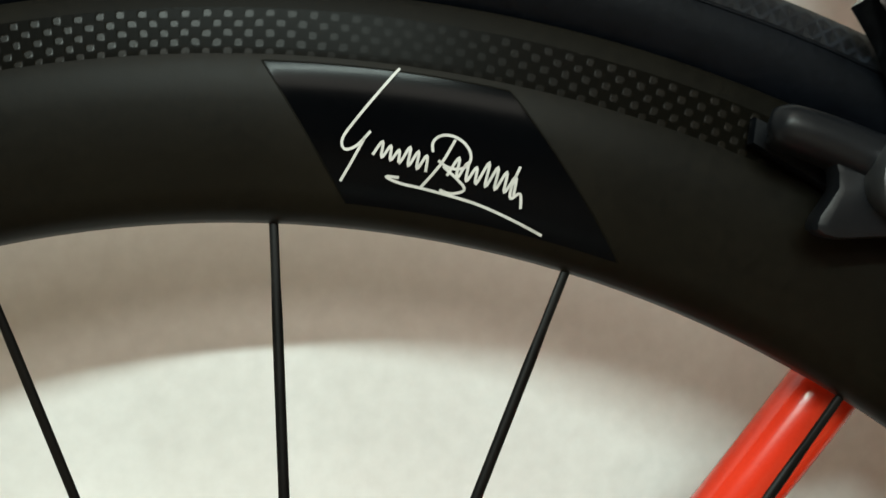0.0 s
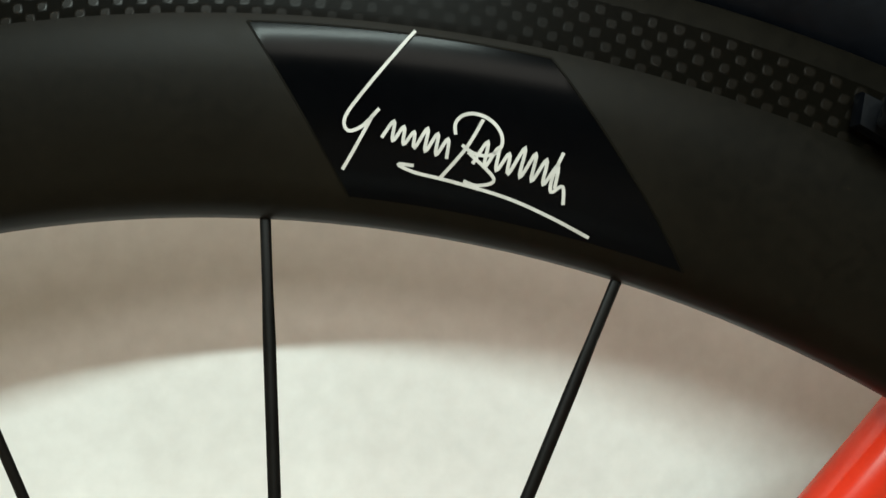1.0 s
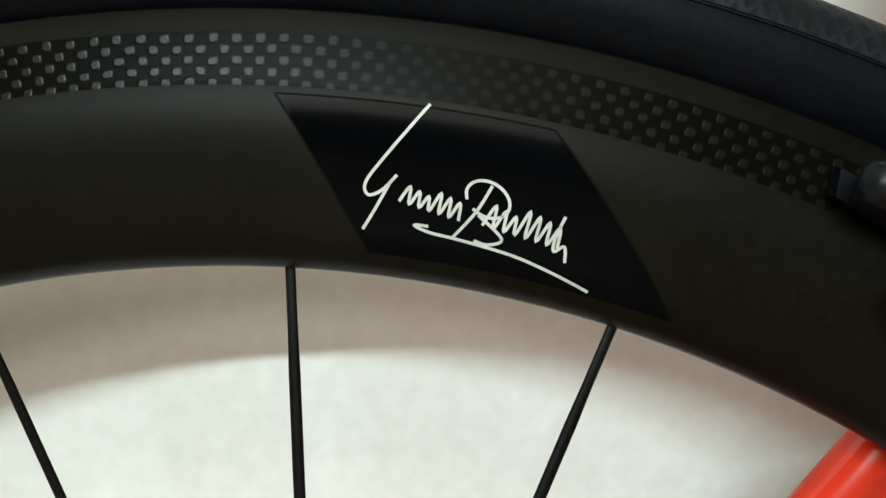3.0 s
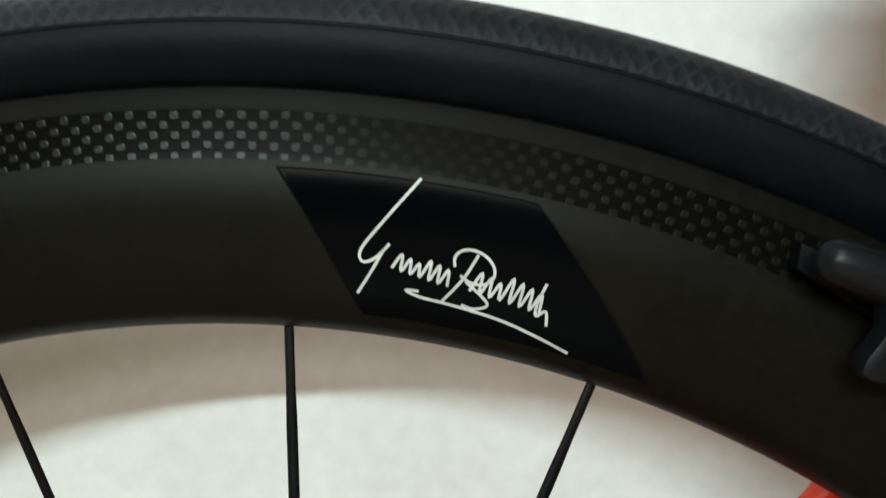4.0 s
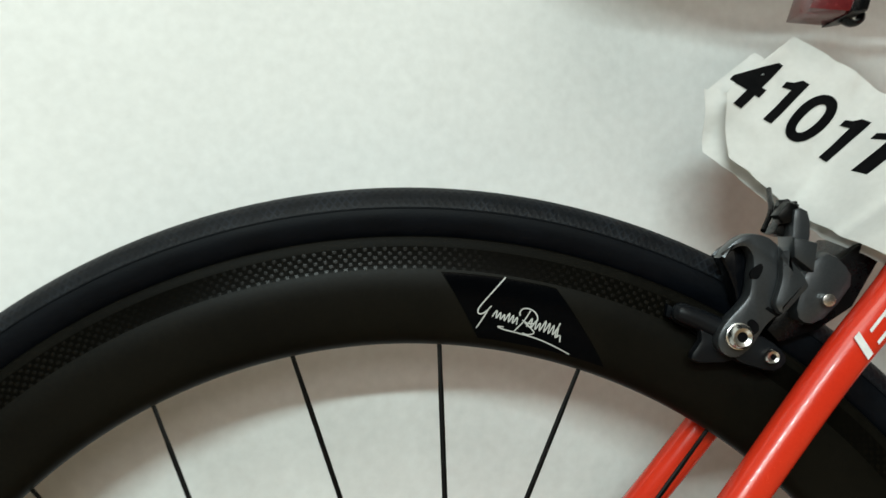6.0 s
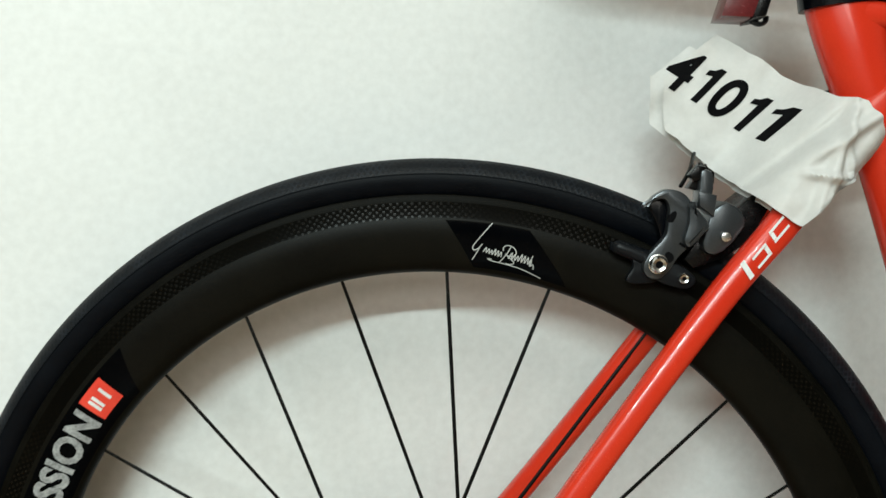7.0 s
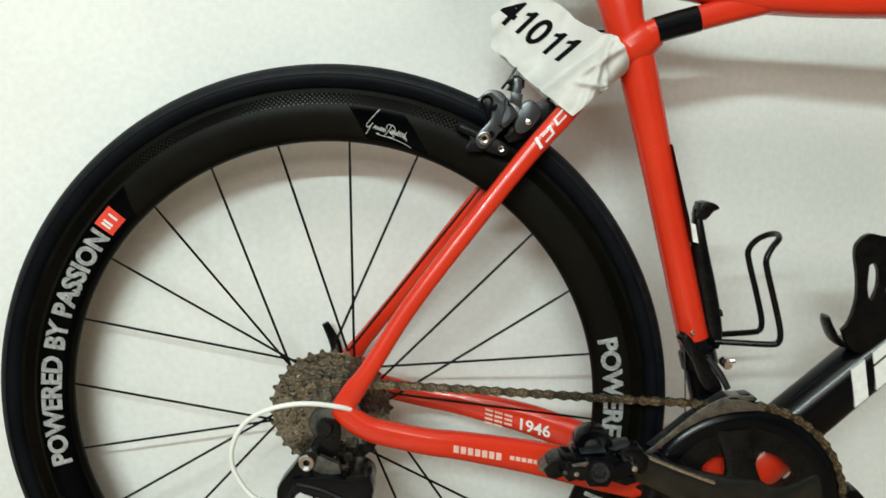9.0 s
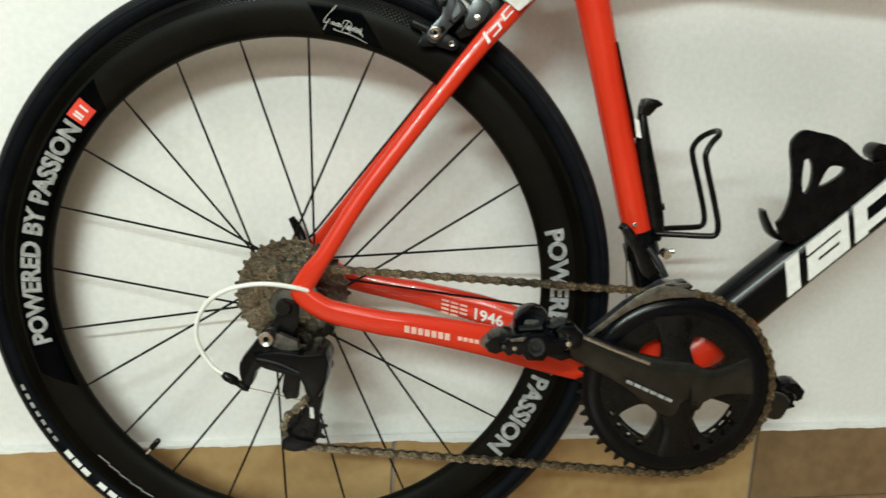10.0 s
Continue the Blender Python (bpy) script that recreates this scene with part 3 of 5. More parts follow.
def build_frame():
    seat_tube = part("seat_tube", sweep([(0.2555, 0, 0.772), (0.2585, 0, 0.757), (0.2625, 0, 0.742), (0.2685, 0, 0.722), (0.2800, 0, 0.694), (0.2990, 0, 0.631), (0.3252, 0, 0.540), (0.3615, 0, 0.417)],
                     [(0.0245, 0.016), (0.0228, 0.0165), (0.0212, 0.017), (0.0196, 0.017), (0.0190, 0.017), (0.0170, 0.0165), (0.0155, 0.0165), (0.0155, 0.017)], segs=24), RED, bike, "glossy red carbon tube")
    part("lower_seat_tube", sweep([(0.3618, 0, 0.4195), (0.3710, 0, 0.388), (0.3810, 0, 0.356)], [(0.0157, 0.0172), (0.0162, 0.0176), (0.0168, 0.018)], segs=24, per=3), BLACK, bike, "black painted tube")
    part("seat_tube_root", sweep([(0.3800, 0, 0.3590), (0.3870, 0, 0.335), (0.3960, 0, 0.300), (0.407, 0, 0.262)], [(0.0172, 0.0184), (0.0190, 0.020), (0.028, 0.024), (0.036, 0.028)], segs=24, per=3), RED, bike, "glossy red tube root")
    part("bottom_bracket_shell", lathe([(0.0, -0.034), (0.021, -0.034), (0.023, -0.032), (0.0235, 0.032), (0.021, 0.034), (0.0, 0.034)], BB, 48), RED, bike)
    for flip in (False, True):
        turn = mirrored if flip else (lambda p: p)
        stay = part("seat_stay", sweep(FAR_STAY if flip else STAY, STAY_W, segs=20, power=2.5), RED, bike, "glossy red seat stay")
        chain_stay = part("chain_stay", sweep(turn(CSTAY), CSTAY_W, segs=20, power=2.5), RED, bike, "glossy red chain stay")
        s = 1 if flip else -1
        part("dropout", slab([(-0.010, 0.329), (0.002, 0.322), (0.020, 0.326), (0.036, 0.334), (0.028, 0.362), (0.012, 0.362), (-0.004, 0.350)], s * 0.0635, s * 0.0705, 0.0015, smooth_outline=3), RED if flip else DUSTY, bike)
        if flip:
            left_stay, left_chain_stay = stay, chain_stay
        else:
            right_stay, right_chain_stay = stay, chain_stay
    part("stay_joint", sweep([(0.2520, 0, 0.6835), (0.2670, 0, 0.6955), (0.2830, 0, 0.7075), (0.2980, 0, 0.7160)], [(0.010, 0.0180), (0.0165, 0.0200), (0.0195, 0.0198), (0.0132, 0.0178)], segs=24, power=2.4), RED, bike, "glossy red carbon joint")
    # black wraps where the stays pass the seat tube
    for flip in (False, True):
        pts = [(0.2955, -0.0097, 0.7178), (0.3145, -0.0090, 0.7243), (0.3350, -0.0085, 0.7306)]
        part("black_wrap", sweep(mirrored(pts) if flip else pts, (0.0124, 0.0112), segs=20, power=2.5), BLACK, bike, "black tape band")
    # top tube in red with a black upper shell
    part("top_tube", sweep([(0.262, 0, 0.7625), (0.285, 0, 0.7605), (0.320, 0, 0.7555), (0.360, 0, 0.7515), (0.400, 0, 0.7490), (0.520, 0, 0.7545), (0.860, 0, 0.775)], [(0.012, 0.016), (0.0085, 0.0165), (0.0070, 0.018), (0.0088, 0.0185), (0.0108, 0.019), (0.015, 0.019), (0.019, 0.020)], segs=24, power=2.6), RED, bike, "glossy red carbon tube")
    cap = part("seat_mast_collar", sweep([(0.2535, 0, 0.812), (0.2535, 0, 0.797), (0.2530, 0, 0.785), (0.2545, 0, 0.7685)], [(0.0235, 0.0165), (0.0245, 0.018), (0.0262, 0.0185), (0.0258, 0.0178)], segs=24, power=2.4), BLACK, bike, "black seat mast collar")
    part("top_tube_shell", sweep([(0.262, 0, 0.784), (0.276, 0, 0.7775), (0.290, 0, 0.7715), (0.320, 0, 0.7652), (0.360, 0, 0.7622), (0.400, 0, 0.7628), (0.520, 0, 0.770), (0.860, 0, 0.791)], [(0.018, 0.0165), (0.0105, 0.0172), (0.0068, 0.0178), (0.0052, 0.0185), (0.005, 0.019), (0.0052, 0.0192), (0.006, 0.0195), (0.006, 0.020)], segs=24, power=2.6), BLACK, bike, "black painted upper side")
    part("seat_post", sweep([(0.2535, 0, 0.806), (0.2465, 0, 0.820), (0.240, 0, 0.836)], (0.0185, 0.013), segs=24), BLACK, bike, "black seat post")
    part("saddle", sweep([(0.055, 0, 0.864), (0.065, 0, 0.862), (0.110, 0, 0.854), (0.190, 0, 0.856), (0.270, 0, 0.860), (0.335, 0, 0.860), (0.345, 0, 0.856)], [(0.006, 0.045), (0.012, 0.066), (0.016, 0.070), (0.015, 0.048), (0.014, 0.026), (0.011, 0.020), (0.005, 0.012)], segs=20), PLASTIC, bike, "black padded saddle")
    for s in (-1, 1):
        part("saddle_rail", sweep([(0.095, s * 0.022, 0.846), (0.150, s * 0.022, 0.836), (0.240, s * 0.022, 0.836), (0.315, s * 0.010, 0.850)], (0.0035, 0.0035), segs=10), DARKALLOY, bike)
    part("saddle_clamp", box(0.222, 0.254, -0.026, 0.026, 0.828, 0.842, 0.003), DARKALLOY, bike)
    part("down_tube", sweep([(0.4640, 0, 0.3268), (0.4720, 0, 0.3350), (0.529, 0, 0.392), (0.617, 0, 0.478), (0.870, 0, 0.730)], [(0.0278, 0.024), (0.0278, 0.024), (0.0268, 0.0235), (0.026, 0.0235), (0.027, 0.024)], segs=28, power=2.6), BLACK, bike, "black carbon down tube")
    part("down_tube_root", sweep([(0.405, 0, 0.262), (0.446, 0, 0.2990), (0.4860, 0, 0.3370)], [(0.030, 0.026), (0.0290, 0.0245), (0.0266, 0.0228)], segs=24), RED, bike, "glossy red tube end")
    part("head_tube", sweep([(0.858, 0, 0.815), (0.885, 0, 0.70)], (0.021, 0.021), segs=24), BLACK, bike, "black head tube")
    # pale shapes on the tubes
    d = Vector((0.7071, 0, 0.7071))
    n = Vector((-0.7071, 0, 0.7071))
    o = Vector((0.514, -0.0242, 0.3765))

    def on_down(outline):
        return [((o + d * (u + 0.55 * v) + n * v * 0.86).x, (o + d * (u + 0.55 * v) + n * v * 0.86).z) for u, v in outline]
    dt = bpy.data.objects["down_tube"]
    blocks = [(0.004, 0.021, -0.019, 0.019),
              (0.031, 0.084, 0.0075, 0.019), (0.074, 0.084, 0.0045, 0.0075), (0.031, 0.084, -0.0035, 0.0045), (0.031, 0.045, -0.0070, -0.0035), (0.072, 0.084, -0.0070, -0.0035), (0.031, 0.084, -0.019, -0.0070),
              (0.091, 0.107, -0.019, 0.019), (0.107, 0.150, 0.0075, 0.019), (0.138, 0.150, -0.0065, 0.0075), (0.107, 0.150, -0.0160, -0.0065)]
    for u0, u1, v0, v1 in blocks:
        quad = [(u0, v0), (u1, v0), (u1, v1), (u0, v1)]
        part("pale_shape", slab(on_down(quad), -0.0243, -0.0160), INK, dt, "white printed block")
    # stay markings: plain pale bars and hollow boxes
    p0, p1 = Vector((0.185, -0.0500, 0.607)), Vector((0.2185, -0.0462, 0.648))
    u = (p1 - p0).normalized()
    v = Vector((-u.z, 0, u.x))

    def stay_quad(a0, a1, b0, b1, mat):
        q = [p0 + u * (a + 0.24 * b) + v * (0.8 * b - 0.001) for a, b in ((a0, b0), (a1, b0), (a1, b1), (a0, b1))]
        bm = bmesh.new()
        bm.faces.new([bm.verts.new(w) for w in q])
        part("stay_mark", bm, mat, right_stay, "pale printed bar")
    stay_quad(0.001, 0.0045, -0.0065, 0.0070, INK)
    for a0, a1, h0, h1 in ((0.009, 0.021, -0.0060, 0.0030), (0.026, 0.039, -0.0030, 0.0060)):
        stay_quad(a0, a1, h0, h0 + 0.0018, INK)
        stay_quad(a0, a1, h1 - 0.0018, h1, INK)
        if a0 > 0.02:
            stay_quad(a0, a0 + 0.0026, h0 + 0.002, h1 - 0.002, INK)
            continue
        stay_quad(a1 - 0.0026, a1, h0 + 0.002, h1 - 0.002, INK)

    def stay_bar(x0, z0, x1, z1, y0, y1, h, owner, mat):
        bm = bmesh.new()
        bm.faces.new([bm.verts.new(q) for q in ((x0, y0, z0 - h / 2), (x1, y1, z1 - h / 2), (x1, y1, z1 + h / 2), (x0, y0, z0 + h / 2))])
        part("printed_bar", bm, mat, owner, "small pale printed bar")
    for i in range(7):
        x = 0.122 + 0.0068 * i
        stay_bar(x, 0.3185 - 0.175 * (x - 0.133), x + 0.005, 0.3178 - 0.175 * (x - 0.133), -0.0745 + 0.10 * (x - 0.122), -0.0741 + 0.10 * (x - 0.122), 0.0072, right_chain_stay, PALEINK)
    for i in range(6):
        x = 0.176 + 0.0058 * i
        stay_bar(x, 0.3115 - 0.185 * (x - 0.176), x + 0.0045, 0.3108 - 0.185 * (x - 0.176), -0.0688 + 0.135 * (x - 0.176), -0.0682 + 0.135 * (x - 0.176), 0.0042, right_chain_stay, PALEINK)
    # far chain stay: year and small lines
    verts, faces = letters("1946", 0.0125, 0.02)

    def on_left(u, v):
        x = 0.193 + u
        return (x, 0.0445 - 0.13 * (x - 0.193), 0.2985 - 0.20 * (x - 0.193) + v)
    part("printed_year", placed(verts, faces, on_left), INK, left_chain_stay, "white printed year")
    for row in range(4):
        for i in range(3 - (row == 3)):
            x = 0.158 + 0.0105 * i
            stay_bar(x, 0.3175 - 0.0048 * row - 0.2 * (x - 0.158), x + 0.0085, 0.3158 - 0.0048 * row - 0.2 * (x - 0.158), 0.0478 - 0.12 * (x - 0.158), 0.0470 - 0.12 * (x - 0.158), 0.0026, left_chain_stay, PALEINK)
    # collar emblem: plain outline and disc
    bm = bmesh.new()
    for x0, x1, z0, z1 in ((0.236, 0.256, 0.7848, 0.7855), (0.236, 0.256, 0.7752, 0.7759), (0.236, 0.2367, 0.7752, 0.7855), (0.239, 0.2425, 0.7778, 0.7830), (0.244, 0.2475, 0.7778, 0.7830), (0.249, 0.2515, 0.7778, 0.7830)):
        slab([(x0, z0), (x1, z0), (x1, z1), (x0, z1)], -0.0194, -0.0184, 0, bm)
    for k in range(4):
        a = radians(45 + 90 * k)
        disc((0.2625 + 0.0028 * math.cos(a), 0.7805 + 0.0028 * math.sin(a)), 0.0022, -0.0192, -0.0178, 12, 0, bm)
    part("collar_emblem", bm, PENINK, cap, "plain white emblem shape")
    part("tube_badge", slab([(0.318, 0.7635), (0.324, 0.7632), (0.324, 0.7662), (0.318, 0.7666)], -0.0190, -0.0180), GREYINK, bpy.data.objects["top_tube_shell"], "tiny pale mark")
    # rivet on the seat tube
    part("frame_rivet", disc((0.3545, 0.428), 0.0026, -0.0180, -0.0160, 12, 0.0005), STEEL, seat_tube)


build_frame()


def build_drivetrain():
    cassette = holder("cassette", bike, "dirty worn steel sprocket stack")
    teeth = [11, 12, 13, 14, 15, 17, 19, 21, 24, 27, 30]
    for i, n in enumerate(teeth):
        y = -0.0605 + 0.0037 * i
        r = 0.0127 / (2 * math.sin(math.pi / n))
        part("sprocket", toothed((0, ZH), y, 0.0018, n, r - 0.0024, r + 0.0014, max(0.015, r - 0.014), 0.37 * i), COG, cassette)
    part("sprocket_carrier", lathe([(0.0165, -0.062), (0.018, -0.056), (0.020, -0.045), (0.024, -0.036), (0.030, -0.025), (0.0165, -0.023)], n=24), DUSTY, cassette)
    part("lock_ring", lathe([(0.008, -0.0655), (0.015, -0.0655), (0.0165, -0.063), (0.0165, -0.0605)], n=30), DUSTY, cassette)
    # crankset
    crank = holder("crankset", bike, "dark grey crank with black chainrings")
    part("outer_chainring", toothed(BB, -0.0465, 0.0030, 50, 0.0975, 0.1040, 0.0735), DARKALLOY, crank, "black outer chainring with worn teeth")
    part("chainring_face", lathe([(0.0965, -0.0482), (0.0940, -0.0505), (0.0890, -0.0525), (0.0820, -0.0528), (0.0760, -0.0510), (0.0730, -0.0450)], BB, 120), BLACK, crank, "glossy black ring face")
    part("inner_chainring", toothed(BB, -0.0395, 0.0022, 34, 0.0690, 0.0722, 0.0665), DARKALLOY, crank)
    def turned(angle, r):
        return (BB[0] + r * math.cos(radians(angle)), BB[1] + r * math.sin(radians(angle)))
    circle = [turned(15 * k, 0.0785) for k in range(24)]
    holes = []
    for mid, half, r0, r1 in ((55, 22, 0.030, 0.058), (122, 19, 0.030, 0.056), (229, 19, 0.034, 0.066), (-37, 21, 0.029, 0.066)):
        holes.append([turned(mid - half * 0.5, r0), turned(mid - half, r0 + 0.010), turned(mid - half * 0.9, r1), turned(mid, r1 + 0.002), turned(mid + half * 0.9, r1), turned(mid + half, r0 + 0.010), turned(mid + half * 0.5, r0)])
    for mid in (-66, -54, -42, -30, 208, 220, 232, 244):
        c = turned(mid, 0.0725)
        holes.append([(c[0] + 0.0036 * math.cos(radians(60 * k)), c[1] + 0.0036 * math.sin(radians(60 * k))) for k in range(6)])
    part("spider", plate(circle, holes, -0.0520, -0.0450), DARKALLOY, crank, "dark spider with openings", smooth=False)
    for mid in (12, 98, 276):
        a, b, c = turned(mid, 0.012), turned(mid, 0.045), turned(mid, 0.078)
        part("spider_arm", sweep([(a[0], -0.0560, a[1]), (b[0], -0.0535, b[1]), (c[0], -0.0500, c[1])], [(0.024, 0.008), (0.015, 0.005), (0.022, 0.0035)], segs=16, power=2.6), CRANK if mid == 12 else DARKALLOY, crank)
    part("spider_hub", disc(BB, 0.030, -0.0590, -0.0400, 40, 0.004), CRANK, crank)
    u = Vector((-0.9245, 0, 0.3812))
    for side in (-1, 1):
        w = u if side == -1 else -u
        pts = [Vector((BB[0], 0, BB[1])) + w * q for q in (-0.034, -0.020, 0.0, 0.03, 0.065, 0.11, 0.15, 0.1725, 0.183)]
        ys = [-0.0505, -0.0530, -0.0585, -0.0640, -0.0668, -0.069, -0.071, -0.072, -0.072]
        sizes = [(0.012, 0.0012), (0.027, 0.0045), (0.0325, 0.0080), (0.0255, 0.0095), (0.0185, 0.0085), (0.0150, 0.0075), (0.0150, 0.007), (0.0172, 0.0068), (0.0125, 0.005)]
        part("crank_arm", sweep([(p.x, y * (-side), p.z) for p, y in zip(pts, ys)], sizes, segs=28, power=2.5), CRANK, crank, "dark polished crank arm")
    # bright steel strip stands for the reflection along the arm's upper edge
    pts = [Vector((BB[0], 0, BB[1])) + u * q + Vector((0.3812, 0, 0.9245)) * w for q, w in ((0.045, 0.0155), (0.09, 0.0128), (0.135, 0.0112))]
    part("arm_highlight", sweep([(p.x, -0.0722 - 0.0008 * i, p.z) for i, p in enumerate(pts)], (0.0022, 0.0018), segs=8), STEEL, bpy.data.objects["crank_arm"], "bright strip standing for the edge's highlight")
    # worn pale bar on the arm
    bm = bmesh.new()
    v = Vector((0.3812, 0, 0.9245))
    base = Vector((BB[0], 0, BB[1])) + u * 0.006 - v * 0.010
    for i in range(6):
        a, b = base + u * (0.009 * i), base + u * (0.009 * i + 0.0075)
        bm.faces.new([bm.verts.new((q.x, -0.0745 - 0.0004 * i, q.z)) for q in (a - v * 0.0017, b - v * 0.0017, b + v * 0.0017, a + v * 0.0017)])
    part("crank_marking", bm, GREYINK, bpy.data.objects["crank_arm"], "worn pale bars")
    # pedals
    for side in (-1, 1):
        w = u if side == -1 else -u
        p = Vector((BB[0], 0, BB[1])) + w * 0.1725
        s = side
        pedal = holder("pedal", bike, "black clipless pedal with scuffed metal plate")
        x, z = p.x, p.z

        def piece(name, outline, y0, y1, mat, bevel=0.001, label="", rounds=0):
            part(name, slab([(x + a, z + b) for a, b in outline], s * y0, s * y1, bevel, smooth_outline=rounds), mat, pedal, label)
        part("axle", lathe([(0.0, s * 0.072), (0.0075, s * 0.076), (0.0075, s * 0.090), (0.009, s * 0.092), (0.009, s * 0.135), (0.0, s * 0.137)], (x, z), 20), DARKALLOY, pedal)
        piece("pedal_body", [(-0.026, -0.004), (-0.022, 0.008), (-0.008, 0.0115), (0.004, 0.0095), (0.015, 0.0125), (0.023, 0.006), (0.022, -0.008), (0.010, -0.0125), (-0.004, -0.010), (-0.016, -0.0125)], 0.094, 0.132, BLACK, 0.002)
        for y0, y1 in ((0.092, 0.099), (0.131, 0.139)):
            piece("side_cheek", [(-0.034, -0.003), (-0.028, 0.005), (-0.015, 0.0035), (-0.011, 0.0105), (0.009, 0.0130), (0.013, 0.0060), (0.027, 0.0085), (0.031, 0.0010), (0.023, -0.0050), (0.014, -0.0040), (0.008, -0.0135), (-0.008, -0.0140), (-0.014, -0.0060), (-0.026, -0.0105)], y0, y1, BLACK, 0.0012)
        piece("pedal_cage", [(-0.047, -0.005), (-0.041, 0.003), (-0.033, 0.0065), (-0.024, 0.003), (-0.026, -0.008), (-0.036, -0.013), (-0.044, -0.011)], 0.101, 0.129, PLASTIC, 0.0015)
        piece("toe_tip", [(-0.051, -0.006), (-0.045, 0.0015), (-0.041, -0.002), (-0.044, -0.010)], 0.106, 0.126, CAGE, 0.001, "scuffed metal toe")
        piece("pedal_plate", [(-0.016, 0.0120), (0.006, 0.0140), (0.006, 0.0156), (-0.016, 0.0136)], 0.102, 0.130, GREY, 0.0005, "scuffed dark plate")
        piece("pedal_bind", [(0.018, 0.0130), (0.026, 0.0190), (0.036, 0.0185), (0.045, 0.0095), (0.043, -0.0010), (0.037, -0.0050), (0.034, 0.0030), (0.027, 0.0090)], 0.102, 0.130, BLACK, 0.0018)
        piece("bind_tongue", [(0.010, 0.0150), (0.020, 0.0205), (0.028, 0.0215), (0.027, 0.0185), (0.016, 0.0135)], 0.108, 0.124, GREY, 0.0008)
        piece("lower_jaw", [(0.012, -0.0120), (0.026, -0.0160), (0.036, -0.0120), (0.033, -0.0065), (0.022, -0.0070)], 0.102, 0.130, BLACK, 0.0015)
        part("pedal_ring", lathe([(0.0085, s * 0.098), (0.0165, s * 0.097), (0.0178, s * 0.100), (0.0178, s * 0.118), (0.0165, s * 0.121), (0.0085, s * 0.119)], (x - 0.003, z + 0.0135), 36), BLACK, pedal, "glossy black rounded pedal back")
        part("spring_tube", sweep([(x + 0.028, s * 0.099, z + 0.001), (x + 0.028, s * 0.131, z + 0.001)], (0.0058, 0.0058), segs=16, up=(0, 0, 1)), DUSTY, pedal)
        part("axle_cap", lathe([(0.0, s * 0.1395), (0.0042, s * 0.1395), (0.0050, s * 0.1425), (0.0078, s * 0.1430), (0.0090, s * 0.1415), (0.0092, s * 0.1370)], (x, z), 24), GREY, pedal)
        for a, b, r, mat in ((0.030, 0.0045, 0.0026, STEEL), (-0.020, -0.0025, 0.0022, STEEL), (-0.030, -0.0015, 0.0018, DUSTY)):
            part("pedal_screw", disc((x + a, z + b), r, s * 0.128, s * 0.1402, 12, 0.0004), mat, pedal)
        piece("pedal_rail", [(-0.024, 0.0042), (-0.013, 0.0050), (-0.010, 0.0090), (-0.013, 0.0092), (-0.025, 0.0060)], 0.1385, 0.1405, CAGE, 0.0004)


build_drivetrain()


